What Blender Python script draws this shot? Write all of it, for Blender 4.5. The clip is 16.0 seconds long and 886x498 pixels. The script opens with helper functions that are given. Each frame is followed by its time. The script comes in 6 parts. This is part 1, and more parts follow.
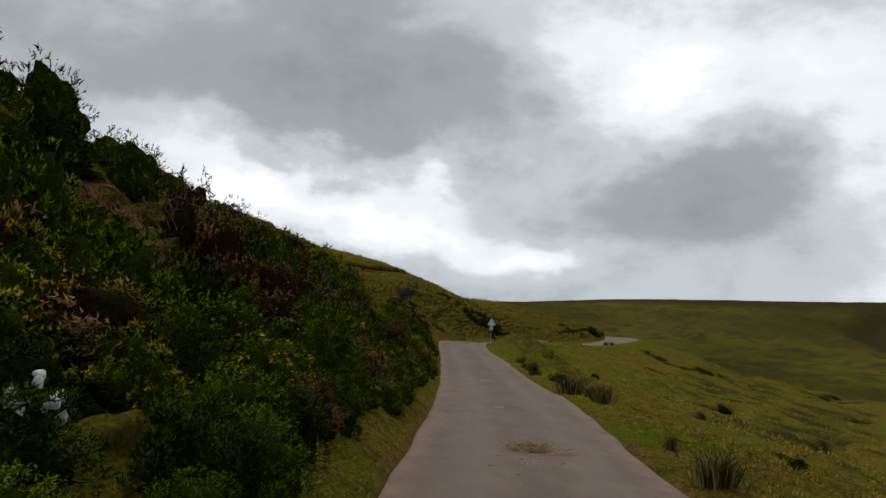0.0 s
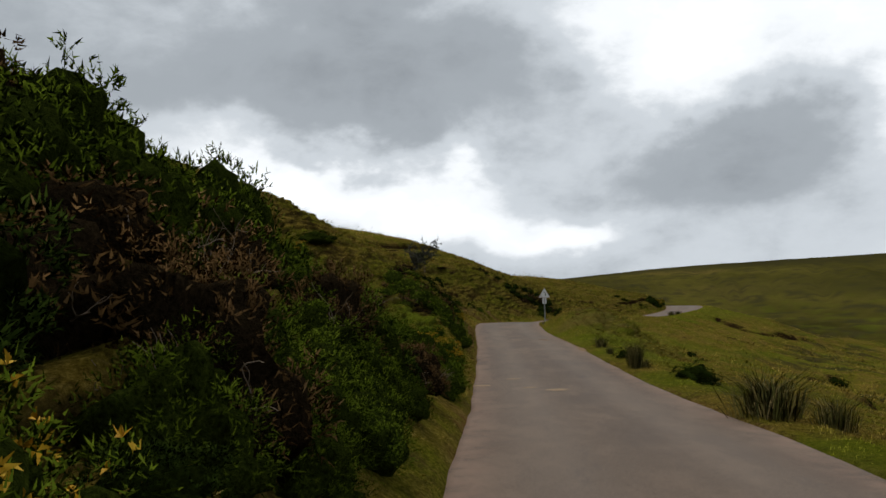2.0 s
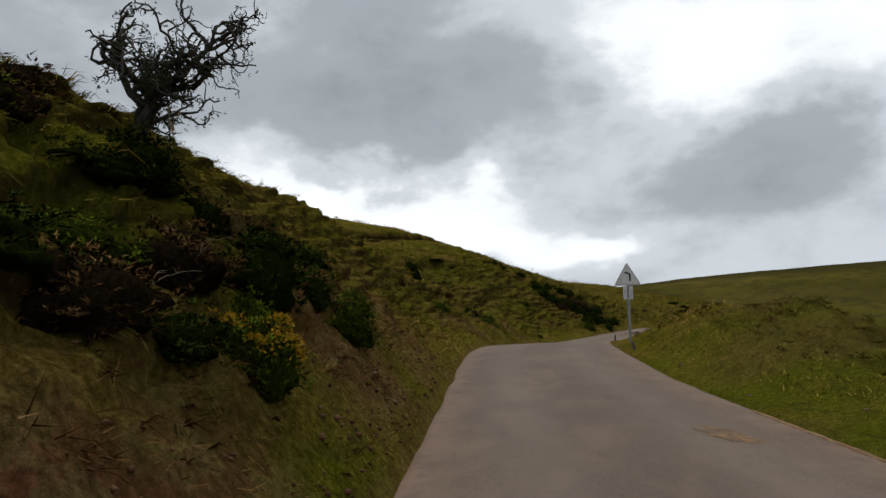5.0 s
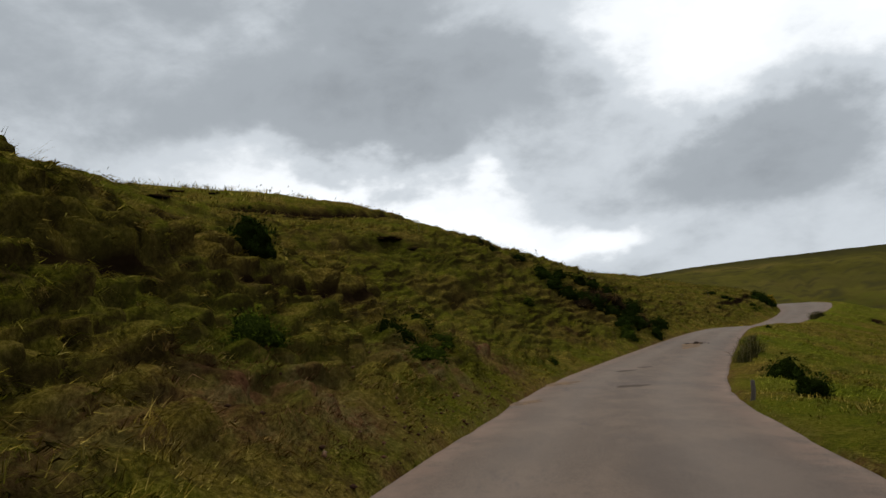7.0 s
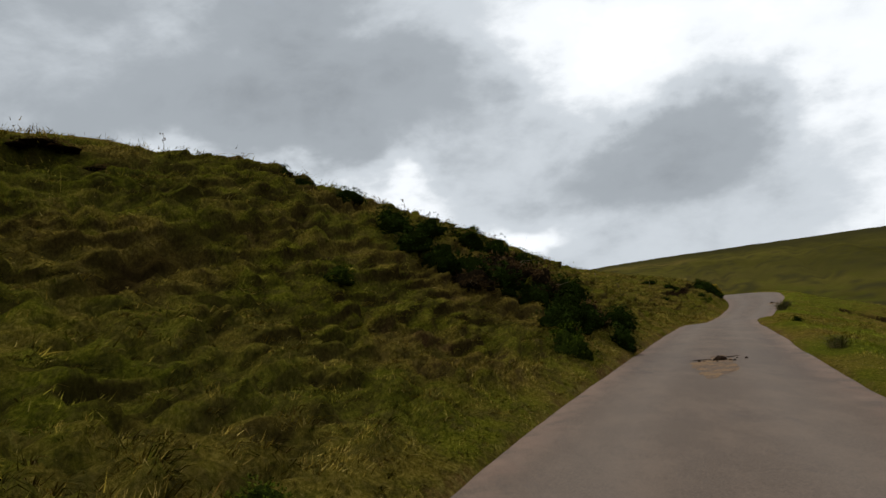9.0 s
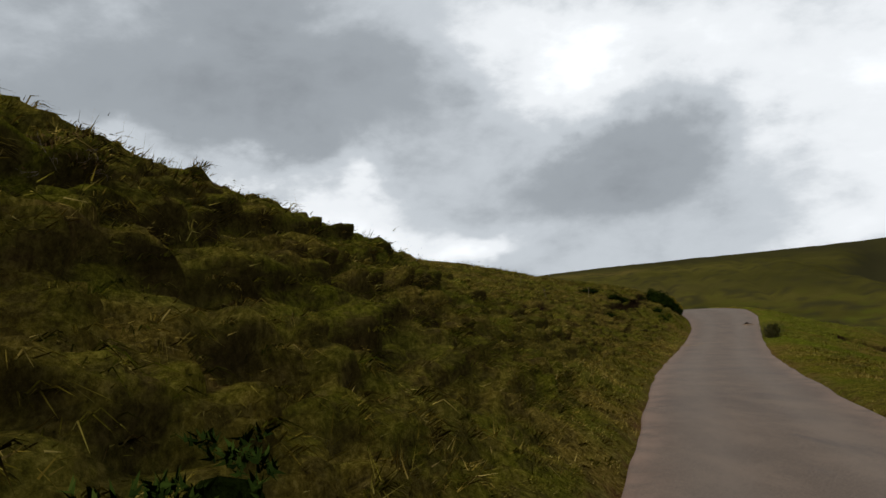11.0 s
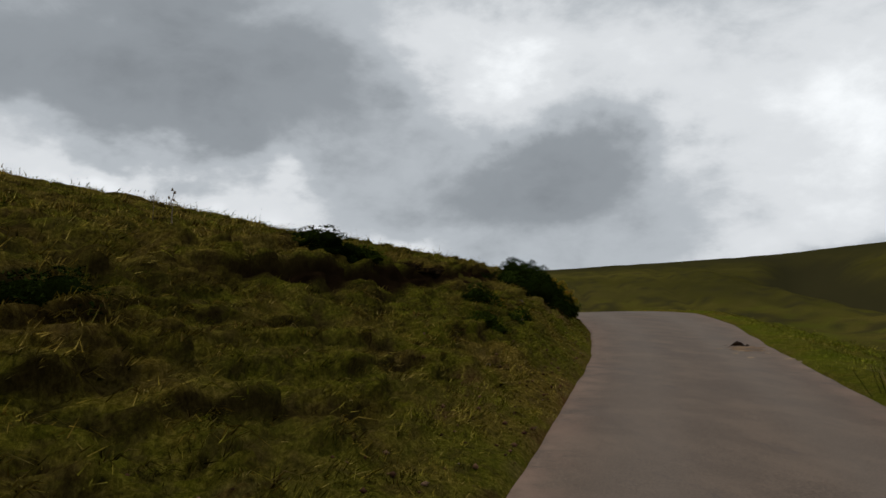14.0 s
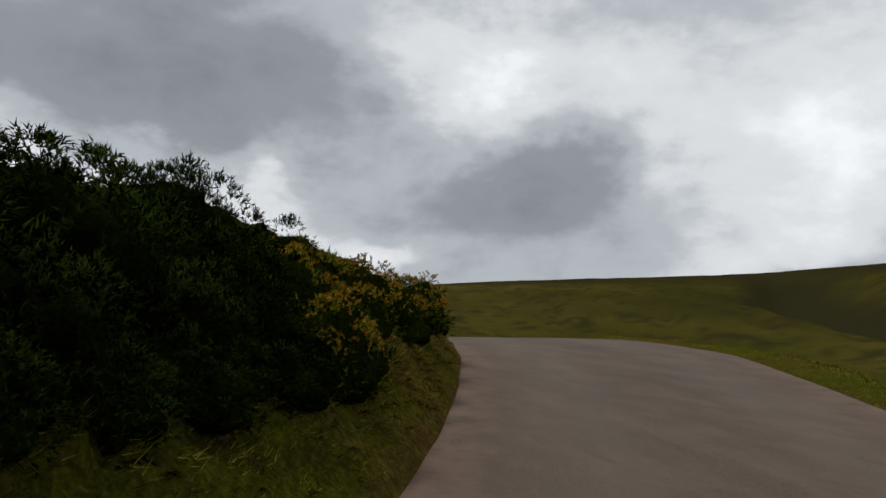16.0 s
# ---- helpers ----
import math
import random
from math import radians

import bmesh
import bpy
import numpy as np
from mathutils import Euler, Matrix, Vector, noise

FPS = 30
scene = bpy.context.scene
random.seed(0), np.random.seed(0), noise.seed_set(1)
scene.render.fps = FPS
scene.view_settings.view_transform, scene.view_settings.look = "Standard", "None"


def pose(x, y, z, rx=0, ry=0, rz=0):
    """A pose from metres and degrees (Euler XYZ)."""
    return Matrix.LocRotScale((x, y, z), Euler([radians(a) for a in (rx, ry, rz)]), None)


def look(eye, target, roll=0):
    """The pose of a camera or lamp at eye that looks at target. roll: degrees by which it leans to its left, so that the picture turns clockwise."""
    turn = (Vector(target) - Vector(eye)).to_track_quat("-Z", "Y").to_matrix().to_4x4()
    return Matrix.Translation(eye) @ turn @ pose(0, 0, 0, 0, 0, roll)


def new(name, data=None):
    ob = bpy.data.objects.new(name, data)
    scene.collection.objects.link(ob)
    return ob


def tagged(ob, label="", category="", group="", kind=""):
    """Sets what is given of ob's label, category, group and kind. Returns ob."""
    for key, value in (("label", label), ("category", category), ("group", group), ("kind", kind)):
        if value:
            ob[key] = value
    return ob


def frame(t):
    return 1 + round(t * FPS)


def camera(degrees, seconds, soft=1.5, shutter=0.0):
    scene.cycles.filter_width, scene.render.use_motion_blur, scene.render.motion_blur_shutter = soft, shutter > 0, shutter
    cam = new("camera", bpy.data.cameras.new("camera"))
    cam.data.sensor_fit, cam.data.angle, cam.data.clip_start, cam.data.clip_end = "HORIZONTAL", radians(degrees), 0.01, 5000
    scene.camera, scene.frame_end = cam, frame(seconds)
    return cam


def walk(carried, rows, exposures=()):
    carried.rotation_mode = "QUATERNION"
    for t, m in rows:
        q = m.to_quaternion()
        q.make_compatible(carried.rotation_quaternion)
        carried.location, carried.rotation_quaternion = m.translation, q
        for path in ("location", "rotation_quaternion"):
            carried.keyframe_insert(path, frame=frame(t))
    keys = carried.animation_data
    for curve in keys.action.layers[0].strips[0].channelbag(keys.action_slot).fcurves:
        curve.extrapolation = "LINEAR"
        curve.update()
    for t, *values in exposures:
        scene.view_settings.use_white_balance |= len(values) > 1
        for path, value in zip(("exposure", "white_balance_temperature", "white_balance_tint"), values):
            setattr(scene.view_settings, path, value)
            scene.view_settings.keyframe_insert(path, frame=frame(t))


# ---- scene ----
cam = camera(66.0, 16.0)
PATH = [
    (0, (0.0, 0.0, 1.3), (-0.002, 1.995, 1.446), 3.7),
    (0.5, (0.114, 3.095, 1.129), (0.057, 5.09, 1.254), 2.0),
    (1, (0.129, 6.353, 0.939), (0.047, 8.348, 1.052), 0.1),
    (1.5, (0.172, 9.615, 0.661), (0.077, 11.61, 0.763), -0.8),
    (2, (0.383, 13.077, 0.392), (0.275, 15.071, 0.495), -0.9),
    (2.5, (0.569, 16.714, 0.123), (0.447, 18.707, 0.227), -1.0),
    (3, (0.735, 20.472, -0.147), (0.597, 22.464, -0.04), -1.2),
    (3.5, (0.879, 24.235, -0.39), (0.727, 26.226, -0.276), -1.3),
    (4, (0.915, 28.073, -0.599), (0.761, 30.063, -0.474), -1.6),
    (4.5, (1.014, 31.754, -0.712), (0.849, 33.742, -0.574), -1.8),
    (5, (1.019, 35.384, -0.687), (0.843, 37.37, -0.536), -2.0),
    (5.5, (1.087, 39.197, -0.689), (0.9, 41.182, -0.534), -2.2),
    (6, (1.214, 43.136, -0.737), (1.02, 45.121, -0.583), -2.4),
    (6.5, (1.401, 47.149, -0.733), (1.205, 49.134, -0.585), -2.9),
    (7, (1.644, 51.191, -0.689), (1.456, 53.177, -0.547), -3.7),
    (7.5, (1.94, 55.22, -0.735), (1.77, 57.208, -0.598), -4.6),
    (8, (2.284, 59.191, -1.001), (2.146, 61.182, -0.867), -5.2),
    (8.5, (2.958, 63.204, -1.299), (2.909, 65.199, -1.167), -5.8),
    (9, (3.84, 67.063, -1.58), (3.882, 69.058, -1.442), -5.2),
    (9.5, (4.905, 70.739, -1.786), (4.972, 72.733, -1.644), -4.8),
    (10, (6.008, 74.132, -1.887), (6.106, 76.125, -1.742), -4.5),
    (10.5, (7.427, 78.091, -1.833), (7.566, 80.081, -1.691), -3.8),
    (11, (9.118, 82.466, -1.796), (9.304, 84.453, -1.661), -3.0),
    (11.5, (11.034, 87.115, -1.888), (11.27, 89.097, -1.761), -2.4),
    (12, (13.13, 91.89, -2.102), (13.413, 93.866, -1.981), -2.1),
    (12.5, (15.358, 96.642, -2.427), (15.683, 98.611, -2.308), -2.0),
    (13, (17.674, 101.222, -2.855), (18.028, 103.186, -2.729), -1.9),
    (13.5, (19.987, 105.659, -3.177), (20.369, 107.618, -3.046), -1.6),
    (14, (22.3, 110.049, -3.338), (22.703, 112.004, -3.202), -1.0),
    (14.5, (24.403, 114.137, -3.413), (24.828, 116.086, -3.272), -0.5),
    (15, (26.474, 118.136, -3.442), (26.914, 120.081, -3.294), 0.2),
    (15.5, (28.225, 121.879, -3.38), (28.678, 123.82, -3.226), 0.6),
    (16, (30.268, 125.573, -3.336), (30.731, 127.512, -3.178), 1.2),
]
walk(cam, [(t, look(eye, target, roll)) for t, eye, target, roll in PATH], [(0, -0.15), (2.5, 0.0), (8, 0.0), (10.2, -0.08), (12.3, -0.34), (16, -0.48)])

# ---- sky and light ----
SUN_AZ, SUN_EL = -26.0, 57.0
world = bpy.data.worlds.new("sky")
scene.world = world
world.use_nodes = True
wn, wl = world.node_tree.nodes, world.node_tree.links
wn.clear()


def way_to(az, el):
    a, e = radians(az), radians(el)
    return (math.sin(a) * math.cos(e), math.cos(a) * math.cos(e), math.sin(e))


def sky_math(op, a, b=None, c=None):
    n = wn.new("ShaderNodeMath")
    n.operation = op
    for k, v in enumerate((a, b, c)):
        if v is None:
            continue
        if isinstance(v, (int, float)):
            n.inputs[k].default_value = v
        else:
            wl.new(v, n.inputs[k])
    return n.outputs[0]


sky_tex = wn.new("ShaderNodeTexSky")
sky_tex.sky_type = "NISHITA"
sky_tex.sun_disc = False
sky_tex.sun_elevation, sky_tex.sun_rotation = radians(SUN_EL), radians(SUN_AZ)
coords = wn.new("ShaderNodeTexCoord")
flatten = wn.new("ShaderNodeVectorMath")  # clouds draw together towards the horizon
flatten.operation = "MULTIPLY"
flatten.inputs[1].default_value = (1.0, 1.0, 1.7)
wl.new(coords.outputs["Generated"], flatten.inputs[0])


def sky_noise(scale, detail, rough_amount, seed, twist=0.0):
    n = wn.new("ShaderNodeTexNoise")
    n.noise_dimensions = "4D"
    n.inputs["W"].default_value = seed
    n.inputs["Scale"].default_value = scale
    n.inputs["Detail"].default_value = detail
    n.inputs["Roughness"].default_value = rough_amount
    n.inputs["Distortion"].default_value = twist
    wl.new(flatten.outputs[0], n.inputs["Vector"])
    return n


warp_noise = sky_noise(4.0, 6.0, 0.55, 2.0)
shift = wn.new("ShaderNodeVectorMath")
shift.operation = "SUBTRACT"
shift.inputs[1].default_value = (0.5, 0.5, 0.5)
wl.new(warp_noise.outputs["Color"], shift.inputs[0])
shift_scaled = wn.new("ShaderNodeVectorMath")
shift_scaled.operation = "SCALE"
shift_scaled.inputs["Scale"].default_value = 0.30
wl.new(shift.outputs[0], shift_scaled.inputs[0])
warped = wn.new("ShaderNodeVectorMath")
warped.operation = "ADD"
wl.new(coords.outputs["Generated"], warped.inputs[0])
wl.new(shift_scaled.outputs[0], warped.inputs[1])

# cloud masses: azimuth and elevation of the middle, half width and half height in degrees, lightness
CLOUDS = [
    (-10, 18.5, 17, 6.5, -0.26), (1, 16, 8, 6, -0.10), (-36, 20, 14, 9, -0.06),
    (-15, 9.0, 10, 3.0, 0.46), (-2, 6.5, 7, 2.4, 0.32), (6, 3.6, 4, 2.0, 0.30),
    (17, 18, 6, 5, 0.22), (24, 21, 7, 5, 0.18), (12, 20, 7, 5, 0.26), (30, 15, 5, 5, 0.26),
    (20, 8.0, 11, 4.2, -0.24), (24, 12, 6, 3.5, -0.12),
    (41, 14, 7, 8, 0.40), (40, 5, 6, 3, 0.20), (54, 20, 10, 12, 0.2),
]
light = sky_math("MULTIPLY_ADD", sky_noise(2.6, 9.0, 0.58, 5.0, 0.3).outputs["Fac"], 0.62, 0.20)
fine = sky_math("MULTIPLY_ADD", sky_noise(6.0, 8.0, 0.62, 9.0, 0.3).outputs["Fac"], 0.40, -0.20)
light = sky_math("ADD", light, fine)
for az, el, wide, high, lift in CLOUDS:
    off = wn.new("ShaderNodeVectorMath")
    off.operation = "SUBTRACT"
    wl.new(warped.outputs[0], off.inputs[0])
    off.inputs[1].default_value = way_to(az, el)
    turn_back = wn.new("ShaderNodeVectorRotate")
    turn_back.rotation_type = "Z_AXIS"
    turn_back.inputs["Angle"].default_value = radians(az)
    wl.new(off.outputs[0], turn_back.inputs["Vector"])
    squeeze = wn.new("ShaderNodeVectorMath")
    squeeze.operation = "MULTIPLY"
    w, h = 1 / math.sin(radians(wide)), 1 / math.sin(radians(high))
    squeeze.inputs[1].default_value = (w, 0.5 * w, h)
    wl.new(turn_back.outputs[0], squeeze.inputs[0])
    reach = wn.new("ShaderNodeVectorMath")
    reach.operation = "DOT_PRODUCT"
    wl.new(squeeze.outputs[0], reach.inputs[0])
    wl.new(squeeze.outputs[0], reach.inputs[1])
    fall = sky_math("EXPONENT", sky_math("MULTIPLY", reach.outputs["Value"], -1.0))
    light = sky_math("MULTIPLY_ADD", fall, lift, light)
tones = wn.new("ShaderNodeValToRGB")
tones.color_ramp.interpolation = "EASE"
stops = tones.color_ramp.elements
stops[0].position, stops[0].color = 0.10, (0.250, 0.275, 0.303, 1)
stops[1].position, stops[1].color = 1.0, (1.25, 1.29, 1.32, 1)
for place, tone in ((0.36, (0.355, 0.39, 0.425, 1)), (0.58, (0.58, 0.625, 0.67, 1)), (0.78, (0.90, 0.935, 0.97, 1))):
    stop = stops.new(place)
    stop.color = tone
wl.new(light, tones.inputs["Fac"])
cloud_bg, blue_bg, sky_mix = wn.new("ShaderNodeBackground"), wn.new("ShaderNodeBackground"), wn.new("ShaderNodeMixShader")
wl.new(tones.outputs["Color"], cloud_bg.inputs["Color"])
cloud_bg.inputs["Strength"].default_value = 1.08
wl.new(sky_tex.outputs["Color"], blue_bg.inputs["Color"])
blue_bg.inputs["Strength"].default_value = 0.10
gaps = wn.new("ShaderNodeMapRange")
gaps.inputs["From Min"].default_value, gaps.inputs["From Max"].default_value = 0.66, 0.74
gaps.inputs["To Min"].default_value, gaps.inputs["To Max"].default_value = 1.0, 0.45
wl.new(sky_noise(3.4, 6.0, 0.6, 14.0).outputs["Fac"], gaps.inputs["Value"])
wl.new(gaps.outputs["Result"], sky_mix.inputs["Fac"])
wl.new(blue_bg.outputs[0], sky_mix.inputs[1])
wl.new(cloud_bg.outputs[0], sky_mix.inputs[2])
world_out = wn.new("ShaderNodeOutputWorld")
wl.new(sky_mix.outputs[0], world_out.inputs["Surface"])

sun = new("sun", bpy.data.lights.new("sun", "SUN"))
sun.data.energy, sun.data.angle, sun.data.color = 1.65, radians(18), (1.0, 0.96, 0.9)
sun.matrix_world = look((0, 0, 50), (Vector((0, 0, 50)) - Vector(way_to(SUN_AZ, SUN_EL))))
# ---- the lie of the land ----
# road: y, left edge x, right edge x, height
ROAD = [
    (-60, -2.8, 0.0, 2.5), (-14, -1.1, 1.7, 0.51), (0, -0.63, 2.1, 0.0), (6, -0.45, 2.37, -0.36), (10, -0.22, 2.8, -0.66),
    (14, -0.06, 3.36, -0.97), (22, 0.13, 4.1, -1.54), (28, 0.23, 4.1, -1.88), (40, 0.22, 3.93, -2.0),
    (46, 0.10, 3.52, -2.0), (51, 0.06, 3.5, -1.92), (55, 0.3, 3.85, -1.97), (59, 1.0, 4.4, -2.27), (64, 1.64, 5.38, -2.65), (70, 2.88, 7.17, -3.03),
    (76, 5.29, 9.2, -3.16), (82, 8.32, 11.41, -3.12), (88, 11.09, 13.72, -3.24), (94, 13.67, 16.5, -3.55), (100, 16.29, 19.71, -4.03),
    (106, 19.13, 22.92, -4.47), (114, 23.36, 27.27, -4.7), (124, 28.48, 32.85, -4.66), (132, 31.92, 37.39, -4.54), (140, 34.25, 40.92, -4.36),
    (148, 35.0, 42.06, -4.44), (160, 33.34, 40.35, -5.3), (176, 28.0, 35.0, -8.0),
]
# hillside: y, then its height over the road 1, 2.5, 5, 10, 20 and 40 m from the road's edge
BANK_STEPS = (0.0, 1.0, 2.5, 5.0, 10.0, 20.0, 40.0)
BANK = [
    (-10, 0.50, 1.15, 2.5, 5.4, 8.8, 11.4),
    (8, 0.48, 1.0, 1.8, 6.5, 9.4, 11.2),
    (20, 0.72, 2.15, 3.95, 5.9, 8.9, 11.4),
    (27, 0.45, 0.95, 3.3, 5.5, 9.4, 11.6),
    (32, 0.95, 1.85, 2.0, 2.8, 10.8, 12.2),
    (41, 1.21, 2.95, 4.16, 6.92, 9.44, 11.32),
    (53, 0.62, 1.30, 4.42, 4.45, 8.00, 11.13),
    (65, 0.67, 1.58, 3.30, 4.61, 7.85, 11.24),
    (74, 0.37, 0.55, 1.53, 3.65, 9.4, 11.3),
    (84, 0.61, 1.72, 3.45, 5.6, 7.0, 11.0),
    (96, 0.39, 1.37, 2.97, 4.85, 9.75, 12.9),
    (110, 0.13, 0.58, 1.8, 3.7, 6.3, 11.0),
    (123, 0.65, 1.50, 2.2, 3.0, 5.4, 7.6),
    (140, 0.94, 1.75, 2.5, 3.26, 5.77, 6.0),
]
RIGHT_STEPS = (0.0, 0.8, 2.0, 4.0, 7.0, 12.0, 20.0, 40.0, 80.0, 140.0)
RIGHT_FALL = (0.0, 0.03, -0.22, -0.85, -1.6, -3.0, -5.6, -9.5, -13.5, -16.0)


# slumped turf edges: from y, to y, height over the road, climb along y, drop
LIPS = [(117.0, 133.5, 1.66, 0.012, 0.27), (74.5, 83, 1.6, 0.29, 0.32), (55, 68, 2.25, 0.0, 0.20), (100, 115, 2.5, -0.03, 0.12), (76, 88, 4.7, 0.03, 0.4), (84, 97, 8.1, 0.04, 0.4), (58, 74, 3.6, 0.05, 0.16)]


def ease(v, a, b):
    s = np.clip((np.asarray(v, float) - a) / (b - a), 0, 1)
    return s * s * (3 - 2 * s)


def lattice(ix, iy, seed):
    h = (ix.astype(np.int64) * 374761393 + iy.astype(np.int64) * 668265263 + seed * 974634777) & 0x7FFFFFFF
    h = ((h ^ (h >> 13)) * 1274126177) & 0x7FFFFFFF
    return ((h ^ (h >> 16)) & 0xFFFF) / 32767.5 - 1.0


def rough(x, y, size, octaves=1, seed=0):
    """Smooth noise of -1 to 1 whose lumps are about size metres across."""
    total, amp, sum_amp = 0.0, 1.0, 0.0
    for k in range(octaves):
        u, v = np.asarray(x, float) / size + 17.3 * k, np.asarray(y, float) / size - 9.1 * k
        iu, iv = np.floor(u), np.floor(v)
        a, b = u - iu, v - iv
        a, b = a * a * (3 - 2 * a), b * b * (3 - 2 * b)
        iu, iv = iu.astype(np.int64), iv.astype(np.int64)
        s = seed + 31 * k
        low = lattice(iu, iv, s) * (1 - a) + lattice(iu + 1, iv, s) * a
        high = lattice(iu, iv + 1, s) * (1 - a) + lattice(iu + 1, iv + 1, s) * a
        total, sum_amp = total + amp * (low * (1 - b) + high * b), sum_amp + amp
        amp, size = amp * 0.5, size * 0.5
    return total / sum_amp


def tussocks(x, y, size, seed):
    """Rounded humps with creases between them, 0 to 1, about size metres apart."""
    u, v = np.asarray(x, float) / size, np.asarray(y, float) / size
    iu, iv = np.floor(u).astype(np.int64), np.floor(v).astype(np.int64)
    best = np.zeros(np.shape(u))
    for a in (-1, 0, 1):
        for b in (-1, 0, 1):
            cu, cv = iu + a, iv + b
            px, py = cu + 0.5 + 0.42 * lattice(cu, cv, seed), cv + 0.5 + 0.42 * lattice(cu, cv, seed + 1)
            tall = 0.65 + 0.35 * lattice(cu, cv, seed + 2)
            best = np.maximum(best, tall * np.sqrt(np.clip(1 - ((u - px) ** 2 + (v - py) ** 2) / (0.42 + 0.16 * tall), 0, 1)))
    return best


road_y = np.arange(-60.0, 176.5, 1.0)
road_cols = np.array(ROAD).T
road_rows = [np.interp(road_y, road_cols[0], road_cols[k]) for k in (1, 2, 3)]
for _ in range(6):
    for row in road_rows:
        row[1:-1] = 0.25 * row[:-2] + 0.5 * row[1:-1] + 0.25 * row[2:]
road_turn = 1 / np.sqrt(1 + np.gradient((road_rows[0] + road_rows[1]) / 2, road_y) ** 2)
bank_cols = np.array(BANK).T


def road_at(y):
    """Left edge, right edge, height and the cosine of the road's heading at y."""
    return [np.interp(y, road_y, row) for row in (*road_rows, road_turn)]


def bank_rise(y, d):
    y = np.asarray(y, float)
    i = np.clip(np.searchsorted(bank_cols[0], y, side="right") - 1, 0, len(BANK) - 2)
    a = ease((y - bank_cols[0][i]) / (bank_cols[0][i + 1] - bank_cols[0][i]), 0, 1)
    rows = np.vstack([np.zeros(len(BANK)), bank_cols[1:]])
    steps = np.array(BANK_STEPS)
    out = 0.0
    for shift in (0.8, 1.0, 1.2):
        dd = d * shift
        j = np.clip(np.searchsorted(steps, dd, side="right") - 1, 0, len(steps) - 2)
        b = np.clip((dd - steps[j]) / (steps[j + 1] - steps[j]), 0, 1)
        low = rows[j, i] * (1 - b) + rows[j + 1, i] * b
        high = rows[j, i + 1] * (1 - b) + rows[j + 1, i + 1] * b
        out = out + (low * (1 - a) + high * a) / 3
    return out + np.clip(d - 40, 0, 400) * 0.05


def ravine(x, y):
    """1 in the bed of the gully that cuts the far moor, 0 away from it."""
    ax, ay, bx, by = 335.0, 525.0, 196.0, 285.0
    s = ((x - ax) * (bx - ax) + (y - ay) * (by - ay)) / ((bx - ax) ** 2 + (by - ay) ** 2)
    off = ((x - ax) * (by - ay) - (y - ay) * (bx - ax)) / np.hypot(bx - ax, by - ay) + 9 * np.sin(s * 7)
    wide = np.where(off > 0, 16.0, 26.0)
    return np.exp(-((off / wide) ** 2)) * ease(s, 0.14, 0.34) * (1 - ease(s, 0.8, 1.2))


def moor(x, y):
    """The far side of the valley, up to the ridge."""
    r, az = np.hypot(x, y), np.degrees(np.arctan2(x, np.maximum(y, 1e-3)))
    az = np.where(y < 0, 90 + np.degrees(np.arctan2(-y, np.abs(x) + 1e-3)), az)
    ridge = np.interp(az, (-30, 2, 7, 13.5, 19, 27, 33, 40, 50, 70, 180), (-8, 0.5, 3.5, 10, 13.5, 17, 20, 26.5, 35, 42, 42))
    floor = np.interp(az, (-20, 8, 18, 60), (-9, -9, -15.5, -17))
    lift = np.interp(r, (250, 300, 350, 400, 500, 600, 700, 3000), (0, 0.04, 0.27, 0.5, 0.8, 1.0, 1.0, 0.85))
    z = floor + (ridge - floor) * lift
    gully = np.abs(rough(az * 3.2 + 0.01 * r, r * 0.02, 6.0, 2, 5))
    z = z - 2.6 * (1 - ease(gully, 0, 0.22)) * ease(r, 300, 380) * (1 - ease(r, 480, 580)) * ease(az, 14, 20)
    z = z - 13.0 * ravine(x, y)
    return z + 1.2 * rough(x, y, 60, 2, 9) * ease(r, 150, 300) * (1 - 0.7 * ease(r, 480, 600))


def lip_crest(y, dl, row):
    """Height over the road at which a turf edge runs, and how far it reaches along the road."""
    y_low, y_high, rise, climb, _ = row
    crest = rise + climb * (y - y_low) + 0.16 * rough(y, dl * 0.3, 1.7, 3, 27)
    return crest, ease(y, y_low, y_low + 2.5) * (1 - ease(y, y_high - 2.5, y_high)) * ease(rough(y, 0 * y, 2.3, 2, 28), -0.45 - (0.5 if row[0] == 117.0 else 0.0), 0.0 - (0.5 if row[0] == 117.0 else 0.0))


def lip_reach(y, dl, row):
    """The places that a turf edge can touch."""
    return (y > row[0]) & (y < row[1]) & (dl > 0) & (dl < 34)


def lip_face(y, dl):
    """1 on the bare drop below a turf edge, 0 elsewhere."""
    rise, out = bank_rise(y, dl), np.zeros(np.shape(y))
    for row in LIPS:
        m = lip_reach(y, dl, row)
        if m.any():
            crest, reach = lip_crest(y[m], dl[m], row)
            out[m] = np.maximum(out[m], reach * ease(rise[m], crest - 0.10 - 0.4 * row[4], crest - 0.04 - 0.16 * row[4]) * (1 - ease(rise[m], crest + 0.02, crest + 0.08)))
    return out


